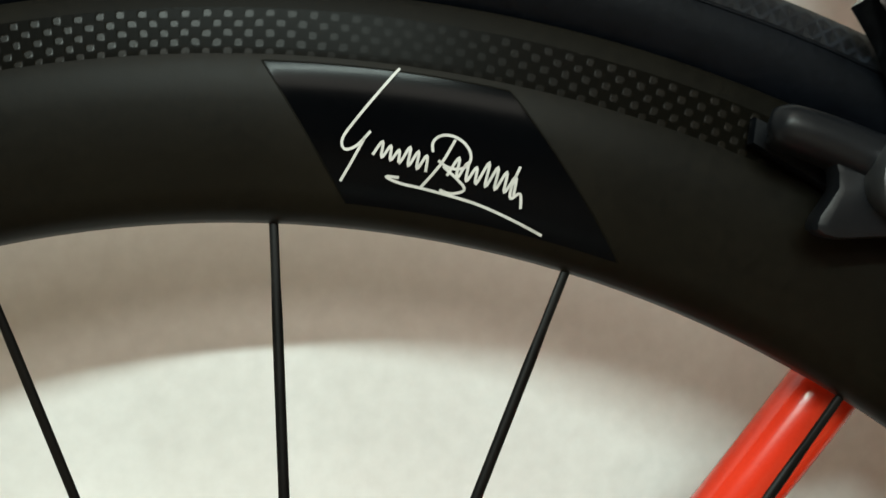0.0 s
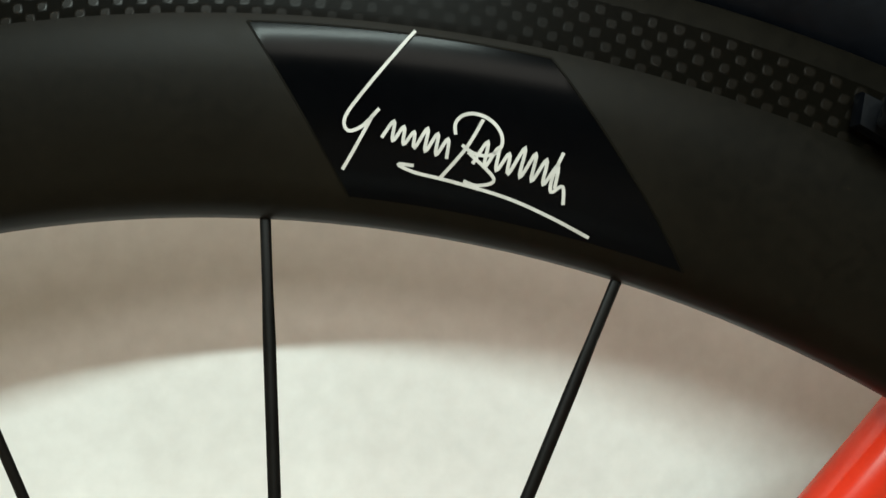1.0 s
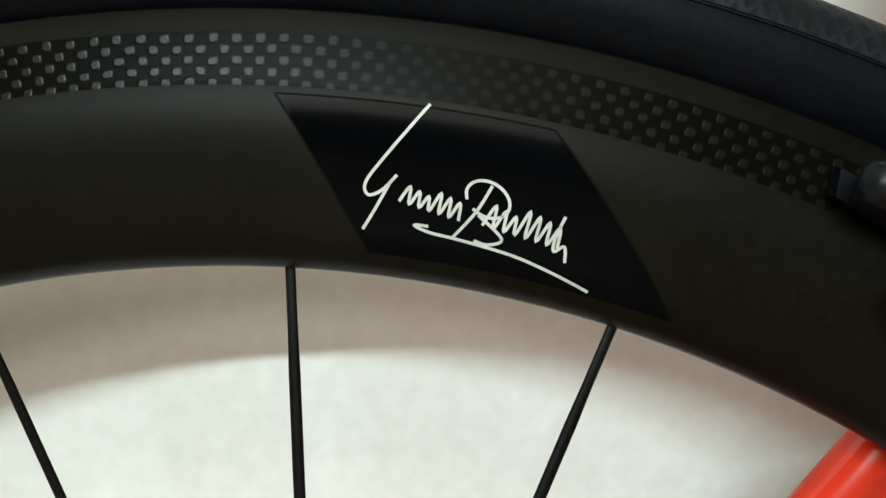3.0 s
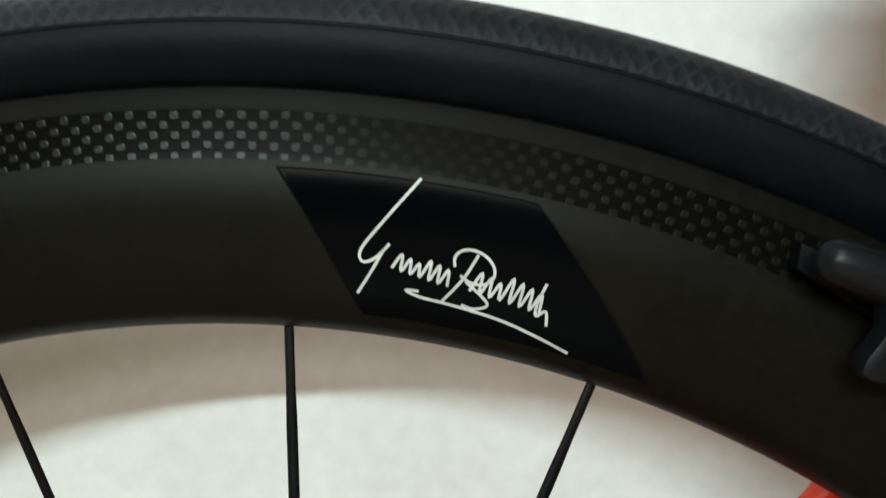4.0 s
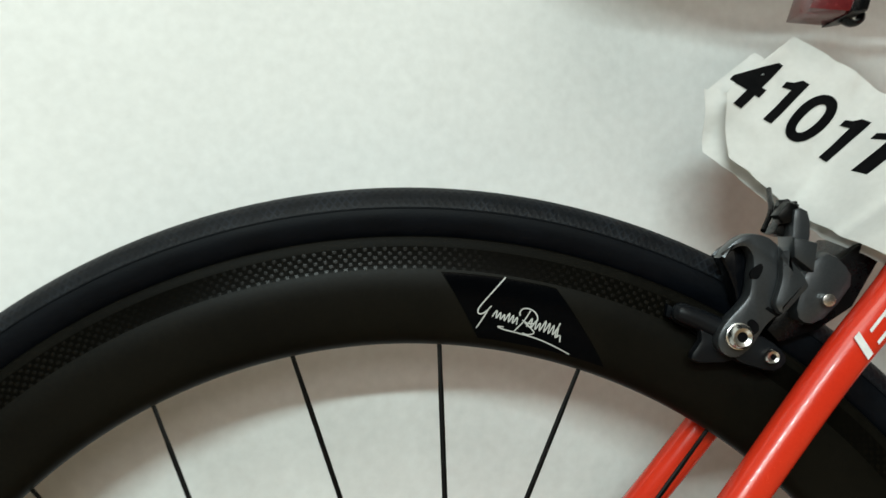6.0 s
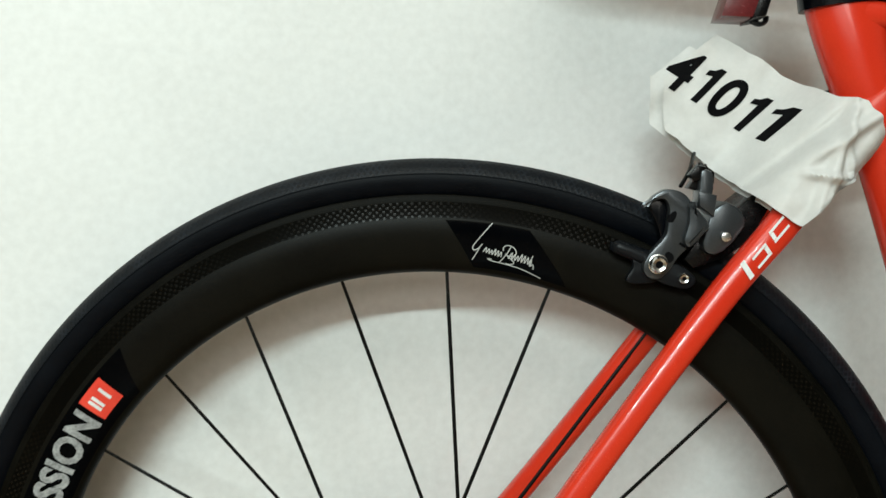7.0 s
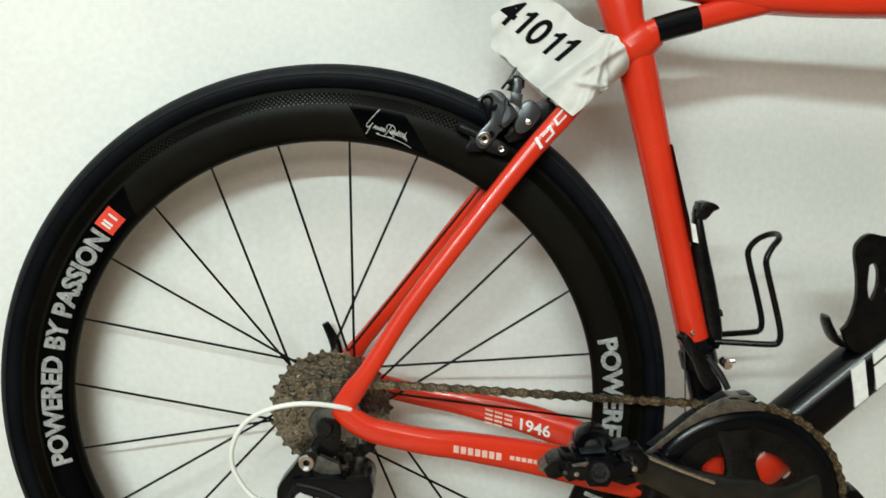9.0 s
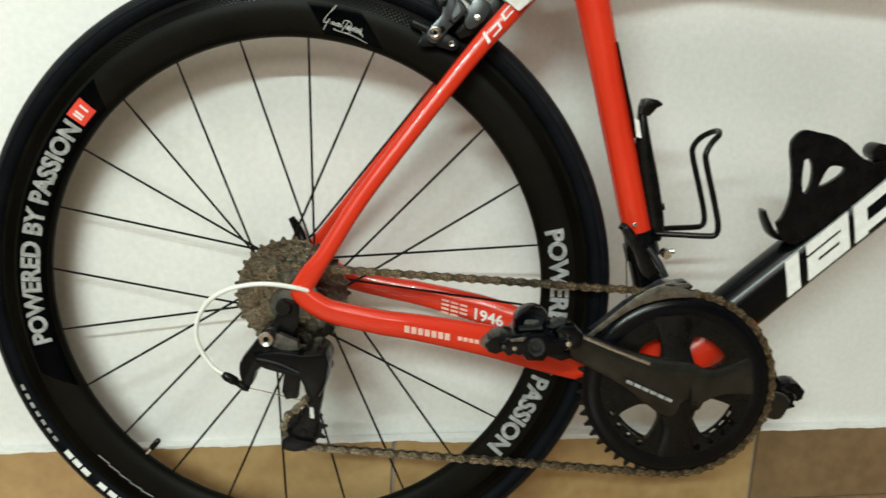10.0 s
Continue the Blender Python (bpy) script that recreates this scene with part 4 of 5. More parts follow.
def build_chain():
    chain = holder("chain", bike, "oily brown steel chain")
    G, T = (0.021, 0.268), (0.018, 0.193)

    def arc(c, r, a0, a1, n=40):
        return [(c[0] + r * math.cos(radians(a0 + (a1 - a0) * i / n)), c[1] + r * math.sin(radians(a0 + (a1 - a0) * i / n))) for i in range(n + 1)]
    RS = 0.0127 / (2 * math.sin(math.pi / 17))
    line = arc(BB, 0.1010, 98, -88) + arc(T, 0.0225, -92, -250) + arc(G, 0.0225, -40, 80) + arc((0, ZH), RS, -75, -268)
    line.append(line[0])
    pts = [Vector((x, 0, z)) for x, z in line]
    total = sum((b - a).length for a, b in zip(pts, pts[1:]))
    count = 2 * round(total / 0.0127 / 2)
    step = total / count
    stops, walked, need = [], 0.0, 0.0
    for a, b in zip(pts, pts[1:]):
        length = (b - a).length
        while need <= walked + length and len(stops) < count:
            stops.append(a + (b - a) * ((need - walked) / length))
            need += step
        walked += length

    def plate_pair(wide):
        bm = bmesh.new()
        h = 0.0042
        for s in (-1, 1):
            y = s * (0.0027 if wide else 0.0018)
            outline = []
            for k in range(7):
                a = radians(90 + 30 * k)
                outline.append((-step / 2 + h * math.cos(a), h * math.sin(a)))
            outline.append((0, -h * 0.62))
            for k in range(7):
                a = radians(-90 + 30 * k)
                outline.append((step / 2 + h * math.cos(a), h * math.sin(a)))
            outline.append((0, h * 0.62))
            slab(outline, y - 0.0005, y + 0.0005, 0, bm)
        for s in (-1, 1):
            disc((s * step / 2, 0), 0.0018 if wide else 0.0036, -0.0034 if wide else -0.0014, 0.0034 if wide else 0.0014, 8, 0, bm)
        return link_mesh("chain_link", bm, CHAIN if wide else CHAIN_DARK, False)
    outer, inner = plate_pair(True), plate_pair(False)
    for i, a in enumerate(stops):
        b = stops[(i + 1) % len(stops)]
        mid = (a + b) / 2
        t = b - a
        y = -0.0415 - 0.005 * min(1.0, max(0.0, mid.x / 0.33))
        ob = new("chain_link", outer if i % 2 else inner)
        ob.parent = chain
        ob.matrix_basis = Matrix.Translation((mid.x, y, mid.z)) @ Matrix.Rotation(-math.atan2(t.z, t.x), 4, "Y")
    # rear derailleur
    rd = holder("rear_derailleur", bike, "black rear derailleur with white cable housing")
    part("hanger", slab([(0.000, 0.345), (0.014, 0.340), (0.014, 0.318), (0.004, 0.300), (-0.012, 0.298), (-0.018, 0.308), (-0.008, 0.325)], -0.0745, -0.068, 0.0015, smooth_outline=3), PLASTIC, rd)
    part("mount_knuckle", sweep([(-0.011, -0.062, 0.3050), (-0.011, -0.086, 0.3050)], (0.0115, 0.0115), segs=20, up=(0, 0, 1)), PLASTIC, rd)
    part("mount_bolt", lathe([(0.0028, -0.0860), (0.0032, -0.0895), (0.0068, -0.0905), (0.0076, -0.0890), (0.0076, -0.0870)], (-0.014, 0.3065), 24), STEEL, rd, "bright steel hex bolt")
    part("bracket_plate", slab([(-0.004, 0.313), (0.016, 0.305), (0.018, 0.296), (0.002, 0.294), (-0.008, 0.299)], -0.0865, -0.078, 0.001), DUSTY, rd)
    part("rear_link", slab([(-0.020, 0.312), (-0.028, 0.300), (-0.041, 0.280), (-0.040, 0.262), (-0.034, 0.255), (-0.028, 0.258), (-0.024, 0.272), (-0.014, 0.280), (-0.008, 0.296)], -0.088, -0.066, 0.003, smooth_outline=3), BLACK, rd)
    part("parallelogram", slab([(-0.026, 0.292), (-0.004, 0.296), (0.024, 0.294), (0.046, 0.296), (0.048, 0.270), (0.040, 0.250), (0.028, 0.250), (0.020, 0.268), (0.000, 0.273), (-0.020, 0.279)], -0.094, -0.058, 0.004, smooth_outline=3), BLACK, rd, "glossy black link body")
    part("link_edge", sweep([(-0.022, -0.0945, 0.288), (0.000, -0.0952, 0.284), (0.020, -0.0952, 0.276)], (0.0012, 0.0008), segs=8), GREY, rd)
    part("pivot_knuckle", sweep([(0.034, -0.050, 0.284), (0.034, -0.092, 0.284)], (0.0150, 0.0150), segs=24, up=(0, 0, 1)), PLASTIC, rd)
    part("clamp_arm", slab([(0.004, 0.274), (0.020, 0.270), (0.018, 0.246), (0.006, 0.244), (0.002, 0.252)], -0.090, -0.078, 0.002), DARKALLOY, rd)
    part("cage_plate", slab([(0.026, 0.286), (0.046, 0.282), (0.044, 0.262), (0.036, 0.224), (0.033, 0.200), (0.028, 0.184), (0.016, 0.178), (0.006, 0.184), (0.008, 0.198), (0.022, 0.224), (0.030, 0.256)], -0.0545, -0.0510, 0.001, smooth_outline=2), PLASTIC, rd)
    part("cage_plate", slab([(0.024, 0.286), (0.042, 0.282), (0.040, 0.252), (0.032, 0.200), (0.026, 0.184), (0.014, 0.180), (0.006, 0.190), (0.018, 0.220), (0.028, 0.256)], -0.0345, -0.0315, 0.001, smooth_outline=2), PLASTIC, rd)
    part("cage_cover", slab([(-0.004, 0.184), (0.004, 0.190), (0.014, 0.187), (0.031, 0.184), (0.027, 0.177), (0.010, 0.172), (-0.003, 0.176)], -0.0590, -0.0550, 0.0012, smooth_outline=2), BLACK, rd)
    part("cage_label", slab([(0.025, 0.222), (0.029, 0.222), (0.030, 0.210), (0.026, 0.210)], -0.0556, -0.0548), INK, rd, "small white bar")
    for c in (G, T):
        part("jockey_wheel", toothed(c, -0.0425, 0.0022, 11, 0.0190, 0.0250, 0.006), PLASTIC, rd)
        part("jockey_bolt", disc(c, 0.0045, -0.0565, -0.030, 14, 0.0006), DARKALLOY, rd)
    part("cable_housing", sweep([(0.024, -0.072, 0.354), (0.010, -0.078, 0.3585), (-0.010, -0.083, 0.3618), (-0.030, -0.086, 0.3612), (-0.052, -0.088, 0.3555), (-0.070, -0.089, 0.3440), (-0.0805, -0.090, 0.3270), (-0.0835, -0.090, 0.3080), (-0.078, -0.089, 0.2900), (-0.067, -0.088, 0.2740), (-0.055, -0.087, 0.2655)], (0.0024, 0.0024), segs=12), HOUSING, rd, "white cable housing loop")
    part("barrel_adjuster", sweep([(-0.058, -0.087, 0.2670), (-0.054, -0.087, 0.2645), (-0.046, -0.086, 0.2600), (-0.043, -0.086, 0.2580), (-0.036, -0.085, 0.2540), (-0.032, -0.084, 0.2520)], [(0.0028, 0.0028), (0.0046, 0.0046), (0.0046, 0.0046), (0.0034, 0.0034), (0.0046, 0.0046), (0.0036, 0.0036)], segs=12, per=2), PLASTIC, rd)
    part("inner_cable", sweep([(-0.034, -0.085, 0.2530), (-0.010, -0.086, 0.2490), (0.010, -0.089, 0.2460), (0.022, -0.090, 0.2440), (0.030, -0.085, 0.2350)], (0.0006, 0.0006), segs=6), STEEL, rd)


build_chain()


def build_front_derailleur():
    fd = holder("front_derailleur", bike, "black front derailleur with grey cage")
    part("band_clamp", sweep([(0.3655, 0, 0.4065), (0.3700, 0, 0.3915)], (0.0185, 0.0195), segs=24), PLASTIC, fd)
    part("link_arm", slab([(0.337, 0.427), (0.344, 0.431), (0.357, 0.416), (0.372, 0.396), (0.382, 0.380), (0.374, 0.373), (0.363, 0.381), (0.353, 0.402), (0.342, 0.418)], -0.040, -0.022, 0.003, smooth_outline=3), PLASTIC, fd)
    part("lever_tip", sweep([(0.336, -0.032, 0.430), (0.346, -0.034, 0.424), (0.356, -0.034, 0.410)], (0.004, 0.005), segs=12), PLASTIC, fd)
    part("link_plate", sweep([(0.366, -0.036, 0.408), (0.378, -0.040, 0.394), (0.386, -0.042, 0.380)], (0.0032, 0.0028), segs=10), GREY, fd)
    part("cage_outer", slab([(0.308, 0.317), (0.313, 0.315), (0.336, 0.336), (0.360, 0.3525), (0.390, 0.3615), (0.414, 0.3640), (0.414, 0.3680), (0.398, 0.3745), (0.384, 0.3770), (0.366, 0.3690), (0.342, 0.3500)], -0.0560, -0.0535, 0.0008, smooth_outline=2), CAGE, fd, "scuffed grey cage plate")
    part("cage_inner", slab([(0.312, 0.320), (0.318, 0.317), (0.340, 0.338), (0.366, 0.355), (0.412, 0.364), (0.412, 0.372), (0.380, 0.377), (0.345, 0.352)], -0.0405, -0.0385, 0.0006), GREY, fd)
    part("cage_bridge", box(0.382, 0.408, -0.056, -0.0385, 0.3735, 0.3770, 0.0008), CAGE, fd)
    part("stop_block", slab([(0.392, 0.3765), (0.404, 0.3785), (0.413, 0.3735), (0.410, 0.3680), (0.396, 0.3690)], -0.050, -0.036, 0.0015), DARKALLOY, fd)
    part("clamp_bolt", lathe([(0.0, -0.0335), (0.0040, -0.0335), (0.0048, -0.032), (0.0048, -0.018), (0.0, -0.018)], (0.3875, 0.4010), 16), STEEL, fd, "bright steel bolt")
    part("bolt_arm", sweep([(0.3885, -0.024, 0.4025), (0.396, -0.026, 0.4045)], (0.0028, 0.0028), segs=10), STEEL, fd)
    part("cable", sweep([(0.341, -0.033, 0.427), (0.3465, -0.030, 0.392), (0.352, -0.024, 0.352), (0.357, -0.018, 0.300)], (0.0007, 0.0007), segs=6), DUSTY, fd)


build_front_derailleur()


def build_cages():
    wire = holder("bottle_cage", bike, "black wire bottle cage on the seat tube")
    loop = [(0.380, -0.010, 0.4185), (0.400, -0.017, 0.4200), (0.430, -0.024, 0.4215), (0.4375, -0.025, 0.4245), (0.4378, -0.025, 0.4360), (0.4300, -0.025, 0.462), (0.4185, -0.025, 0.497), (0.4175, -0.025, 0.5080), (0.4230, -0.022, 0.5180), (0.4310, -0.015, 0.5250), (0.4345, 0.0, 0.5280)]
    loop = loop + mirrored(loop[:-1])[::-1]
    part("wire", sweep(loop, (0.0031, 0.0031), segs=10, per=4, up=(0.75, 0.15, 0.65)), PLASTIC, wire)
    part("mount_bar", sweep([(0.3530, 0, 0.5500), (0.3548, 0, 0.535), (0.3595, 0, 0.505), (0.3700, 0, 0.465), (0.3800, 0, 0.425), (0.3825, 0, 0.410)], [(0.0035, 0.006), (0.0050, 0.009), (0.0085, 0.011), (0.0098, 0.012), (0.0088, 0.011), (0.004, 0.008)], segs=16, power=3), PLASTIC, wire)
    part("hook", slab([(0.3505, 0.5420), (0.3590, 0.5400), (0.3660, 0.5485), (0.3720, 0.5520), (0.3660, 0.5570), (0.3530, 0.5565)], -0.013, 0.010, 0.002, smooth_outline=2), PLASTIC, wire)
    part("mount_bolt", sweep([(0.383, -0.004, 0.446), (0.386, -0.004, 0.447)], (0.004, 0.004), segs=12), DARKALLOY, wire)
    part("tube_strip", sweep([(0.3195, -0.010, 0.6120), (0.3290, -0.010, 0.580), (0.3425, -0.010, 0.5350), (0.3480, -0.010, 0.5180)], [(0.0010, 0.005), (0.0016, 0.006), (0.0022, 0.007), (0.002, 0.005)], segs=10), BLACK, bike, "thin black strip on the seat tube")
    part("strip_tag", slab([(0.3425, 0.5380), (0.3475, 0.5360), (0.3520, 0.5180), (0.3470, 0.5190)], -0.0185, -0.0160), INK, bike, "small white tag")
    cage = holder("bottle_cage", bike, "black plastic bottle cage on the down tube")
    wing = [(0.4960, 0.4400), (0.5010, 0.4470), (0.5050, 0.4600), (0.5065, 0.4760), (0.5040, 0.4960), (0.5000, 0.5140), (0.5010, 0.5260), (0.5110, 0.5355), (0.5260, 0.5340), (0.5420, 0.5310), (0.5560, 0.5240), (0.5700, 0.5130), (0.5860, 0.5060), (0.5960, 0.5080), (0.6000, 0.4960), (0.5760, 0.4700), (0.5480, 0.4420), (0.5200, 0.4200), (0.5060, 0.4220)]
    slot = [(0.5150, 0.5050), (0.5200, 0.5075), (0.5245, 0.4980), (0.5250, 0.4840), (0.5215, 0.4720), (0.5180, 0.4740), (0.5155, 0.4860)]
    eye_hole = [(0.5330, 0.4790), (0.5370, 0.4920), (0.5430, 0.5010), (0.5560, 0.5000), (0.5540, 0.4930), (0.5430, 0.4840)]
    part("side_wing", plate(wing, [slot, eye_hole], -0.030, -0.024), PLASTIC, cage)
    part("toe_hook", sweep([(0.4870, -0.010, 0.4500), (0.4900, -0.010, 0.4410), (0.4985, -0.010, 0.4270), (0.5100, -0.010, 0.4235), (0.5260, -0.010, 0.4290)], [(0.0022, 0.010), (0.0032, 0.014), (0.004, 0.016), (0.004, 0.020), (0.004, 0.022)], segs=12), PLASTIC, cage)
    part("back_bar", sweep([(0.5200, 0, 0.4180), (0.560, 0, 0.4590), (0.615, 0, 0.5130), (0.640, 0, 0.538)], (0.006, 0.020), segs=14, power=3.5), PLASTIC, cage)
    part("knob", disc((0.5985, 0.5160), 0.009, -0.014, 0.010, 16, 0.002), PLASTIC, cage)


build_cages()


def build_brake():
    brake = holder("rear_brake", bike, "grey and black rim brake caliper")
    part("caliper_arm", slab([(0.1296, 0.6444), (0.1320, 0.6481), (0.1360, 0.6522), (0.1416, 0.6552), (0.1486, 0.6548), (0.1545, 0.6515), (0.1600, 0.6440), (0.1660, 0.6375), (0.1680, 0.6325), (0.1650, 0.6285), (0.1555, 0.6195), (0.1505, 0.6145), (0.1450, 0.6060), (0.1395, 0.6012), (0.1345, 0.6010), (0.1303, 0.6045), (0.1298, 0.6105), (0.1340, 0.6175), (0.1397, 0.6238), (0.1430, 0.6290), (0.1438, 0.6373), (0.1444, 0.6433), (0.1424, 0.6485), (0.1385, 0.6496), (0.1335, 0.6470)], -0.0365, -0.0265, 0.0016, smooth_outline=3), CALIPER, brake, "dark grey curved brake arm")
    # black plate fills the hollow: the arm's inner side and the deep shade
    part("arm_shade_web", slab([(0.1325, 0.6455), (0.1360, 0.6490), (0.1420, 0.6515), (0.1470, 0.6480), (0.1490, 0.6380), (0.1460, 0.6270), (0.1420, 0.6240), (0.1405, 0.6290), (0.1375, 0.6370)], -0.0262, -0.0150, 0.001, smooth_outline=2), BLACK, brake, "black plate for the arm's inner side and the shade there")
    part("arm_face", slab([(0.1545, 0.6500), (0.1600, 0.6435), (0.1655, 0.6372), (0.1672, 0.6330), (0.1640, 0.6288), (0.1560, 0.6205), (0.1520, 0.6245), (0.1530, 0.6300), (0.1545, 0.6360), (0.1545, 0.6430)], -0.0425, -0.0355, 0.0032, smooth_outline=3), CALIPER, brake)
    # black plates on the arm give the slots and groove their shaded depth
    for hole in ([(0.1434, 0.6357), (0.1429, 0.6382), (0.1453, 0.6412), (0.1478, 0.6423), (0.1485, 0.6401), (0.1465, 0.6358)], [(0.1423, 0.6166), (0.1443, 0.6179), (0.1471, 0.6157), (0.1473, 0.6129), (0.1451, 0.6111), (0.1425, 0.6120)]):
        part("arm_slot", slab(hole, -0.0369, -0.0355, 0, smooth_outline=3), FLATBLACK, brake, "black plate for a slot's shaded depth")
    part("arm_groove", slab([(0.1500, 0.6225), (0.1512, 0.6236), (0.1568, 0.6200), (0.1556, 0.6190)], -0.0370, -0.0355), FLATBLACK, brake, "black plate for a groove's shaded depth")
    part("upper_arm", slab([(0.1605, 0.6545), (0.1715, 0.6520), (0.1700, 0.6390), (0.1610, 0.6455)], -0.0400, -0.0220, 0.0015), CALIPER, brake)
    part("second_arm", slab([(0.1700, 0.6420), (0.1790, 0.6480), (0.1880, 0.6420), (0.1900, 0.6330), (0.1780, 0.6180), (0.1690, 0.6160), (0.1650, 0.6230)], -0.0340, 0.0160, 0.003, smooth_outline=2), CALIPER, brake)
    part("centre_block", slab([(0.1780, 0.6360), (0.2000, 0.6540), (0.2080, 0.6450), (0.1960, 0.6230), (0.1800, 0.6120), (0.1620, 0.6060), (0.1560, 0.6120), (0.1640, 0.6240)], -0.0240, 0.0240, 0.003), PLASTIC, brake)
    part("pivot_screw", disc((0.1780, 0.6270), 0.0030, -0.0380, -0.0340, 14, 0.0006), STEEL, brake)
    part("pad_shoe", sweep([(0.1134, -0.0235, 0.6206), (0.1142, -0.0238, 0.6203), (0.1166, -0.0240, 0.6193), (0.1260, -0.0245, 0.6158), (0.1380, -0.0250, 0.6105)], [(0.0020, 0.0030), (0.0036, 0.0055), (0.0045, 0.0066), (0.0049, 0.0068), (0.0052, 0.0068)], segs=20, power=2.6), SHOE, brake, "black brake pad shoe")
    part("pad_fin", slab([(0.1240, 0.6120), (0.1246, 0.6072), (0.1212, 0.6020), (0.1206, 0.5988), (0.1240, 0.5972), (0.1300, 0.5972), (0.1400, 0.5990), (0.1380, 0.6090), (0.1290, 0.6120)], -0.0290, -0.0220, 0.0016, smooth_outline=2), SHOE, brake)
    part("pad_rubber", slab([(0.1125, 0.6225), (0.1480, 0.6050), (0.1600, 0.5990), (0.1570, 0.5930), (0.1420, 0.5990), (0.1118, 0.6170)], -0.0175, -0.0128, 0.001), RUBBER, brake)
    part("shoe_tail", slab([(0.1380, 0.6110), (0.1510, 0.6100), (0.1600, 0.6040), (0.1620, 0.5990), (0.1570, 0.5945), (0.1480, 0.5960), (0.1380, 0.6000)], -0.0330, -0.0190, 0.002, smooth_outline=2), SHOE, brake)
    part("pad_bolt", lathe([(0.0, -0.0400), (0.0020, -0.0400), (0.0023, -0.0432), (0.0040, -0.0440), (0.0052, -0.0425), (0.0054, -0.0398), (0.0059, -0.0396), (0.0059, -0.0360)], (0.1378, 0.6105), 32), STEEL, brake, "bright steel hex bolt")
    # black plugs put the shade of the bolt sockets into colour
    part("hex_socket", disc((0.1378, 0.6105), 0.0024, -0.0425, -0.0395, 6), FLATBLACK, brake, "black plug for the shade in a hex socket")
    part("hex_socket", disc((0.1540, 0.6015), 0.0012, -0.0372, -0.0350, 6), FLATBLACK, brake, "black plug for the shade in a hex socket")
    part("shoe_screw", lathe([(0.0, -0.0355), (0.0012, -0.0355), (0.0014, -0.0372), (0.0026, -0.0376), (0.0033, -0.0365), (0.0033, -0.0325)], (0.1540, 0.6015), 24), STEEL, brake, "small steel screw")
    part("cable_post", slab([(0.1590, 0.6450), (0.1675, 0.6440), (0.1705, 0.6560), (0.1690, 0.6660), (0.1630, 0.6665), (0.1625, 0.6560)], -0.0345, -0.0215, 0.0015, smooth_outline=2), CALIPER, brake)
    part("cable_arm", slab([(0.1570, 0.6560), (0.1620, 0.6545), (0.1690, 0.6590), (0.1700, 0.6660), (0.1680, 0.6710), (0.1620, 0.6690), (0.1610, 0.6620)], -0.0260, -0.0140, 0.0015), DARKALLOY, brake)
    part("cable_clamp", slab([(0.1560, 0.6640), (0.1610, 0.6700), (0.1660, 0.6690), (0.1640, 0.6610), (0.1590, 0.6600)], -0.0330, -0.0240, 0.0012), PLASTIC, brake)
    part("release_lever", slab([(0.1660, 0.6720), (0.1740, 0.6660), (0.1740, 0.6590), (0.1700, 0.6560), (0.1640, 0.6620)], -0.0220, -0.0060, 0.0015), PLASTIC, brake)
    part("brake_cable", sweep([(0.1525, -0.026, 0.6570), (0.160, -0.016, 0.667), (0.172, 0.012, 0.684), (0.198, 0.024, 0.706), (0.232, 0.018, 0.716), (0.262, 0.0, 0.7165)], (0.0013, 0.0013), segs=8), PLASTIC, brake)


build_brake()


def build_rear_light():
    light = tagged(new("rear_light"), "dark red bicycle rear light on a black bracket", "light")
    part("lens", slab([(0.1765, 0.7610), (0.1960, 0.7600), (0.2010, 0.7620), (0.2080, 0.7860), (0.2150, 0.8180), (0.2060, 0.8220), (0.1950, 0.8200), (0.1860, 0.7920)], -0.0140, 0.0140, 0.003), LENS, light, "dark red lens")
    part("body", slab([(0.1955, 0.7595), (0.2040, 0.7610), (0.2110, 0.7860), (0.2180, 0.8180), (0.2120, 0.8200), (0.2030, 0.7830)], -0.0155, 0.0155, 0.002), PLASTIC, light)
    part("catch", sweep([(0.199, 0, 0.7605), (0.204, 0, 0.7585), (0.2075, 0, 0.7600), (0.2080, 0, 0.7630)], (0.0016, 0.004), segs=8), PLASTIC, light)
    part("bracket", slab([(0.2080, 0.7900), (0.2200, 0.7860), (0.2320, 0.7880), (0.2320, 0.8010), (0.2140, 0.8060)], -0.0100, 0.0100, 0.002), PLASTIC, light)


build_rear_light()


# ---- paper tag ----
PD, PN = Vector((0.8, 0, -0.6)), Vector((0.6, 0, 0.8))
PO = Vector((0.1850, 0, 0.7025))


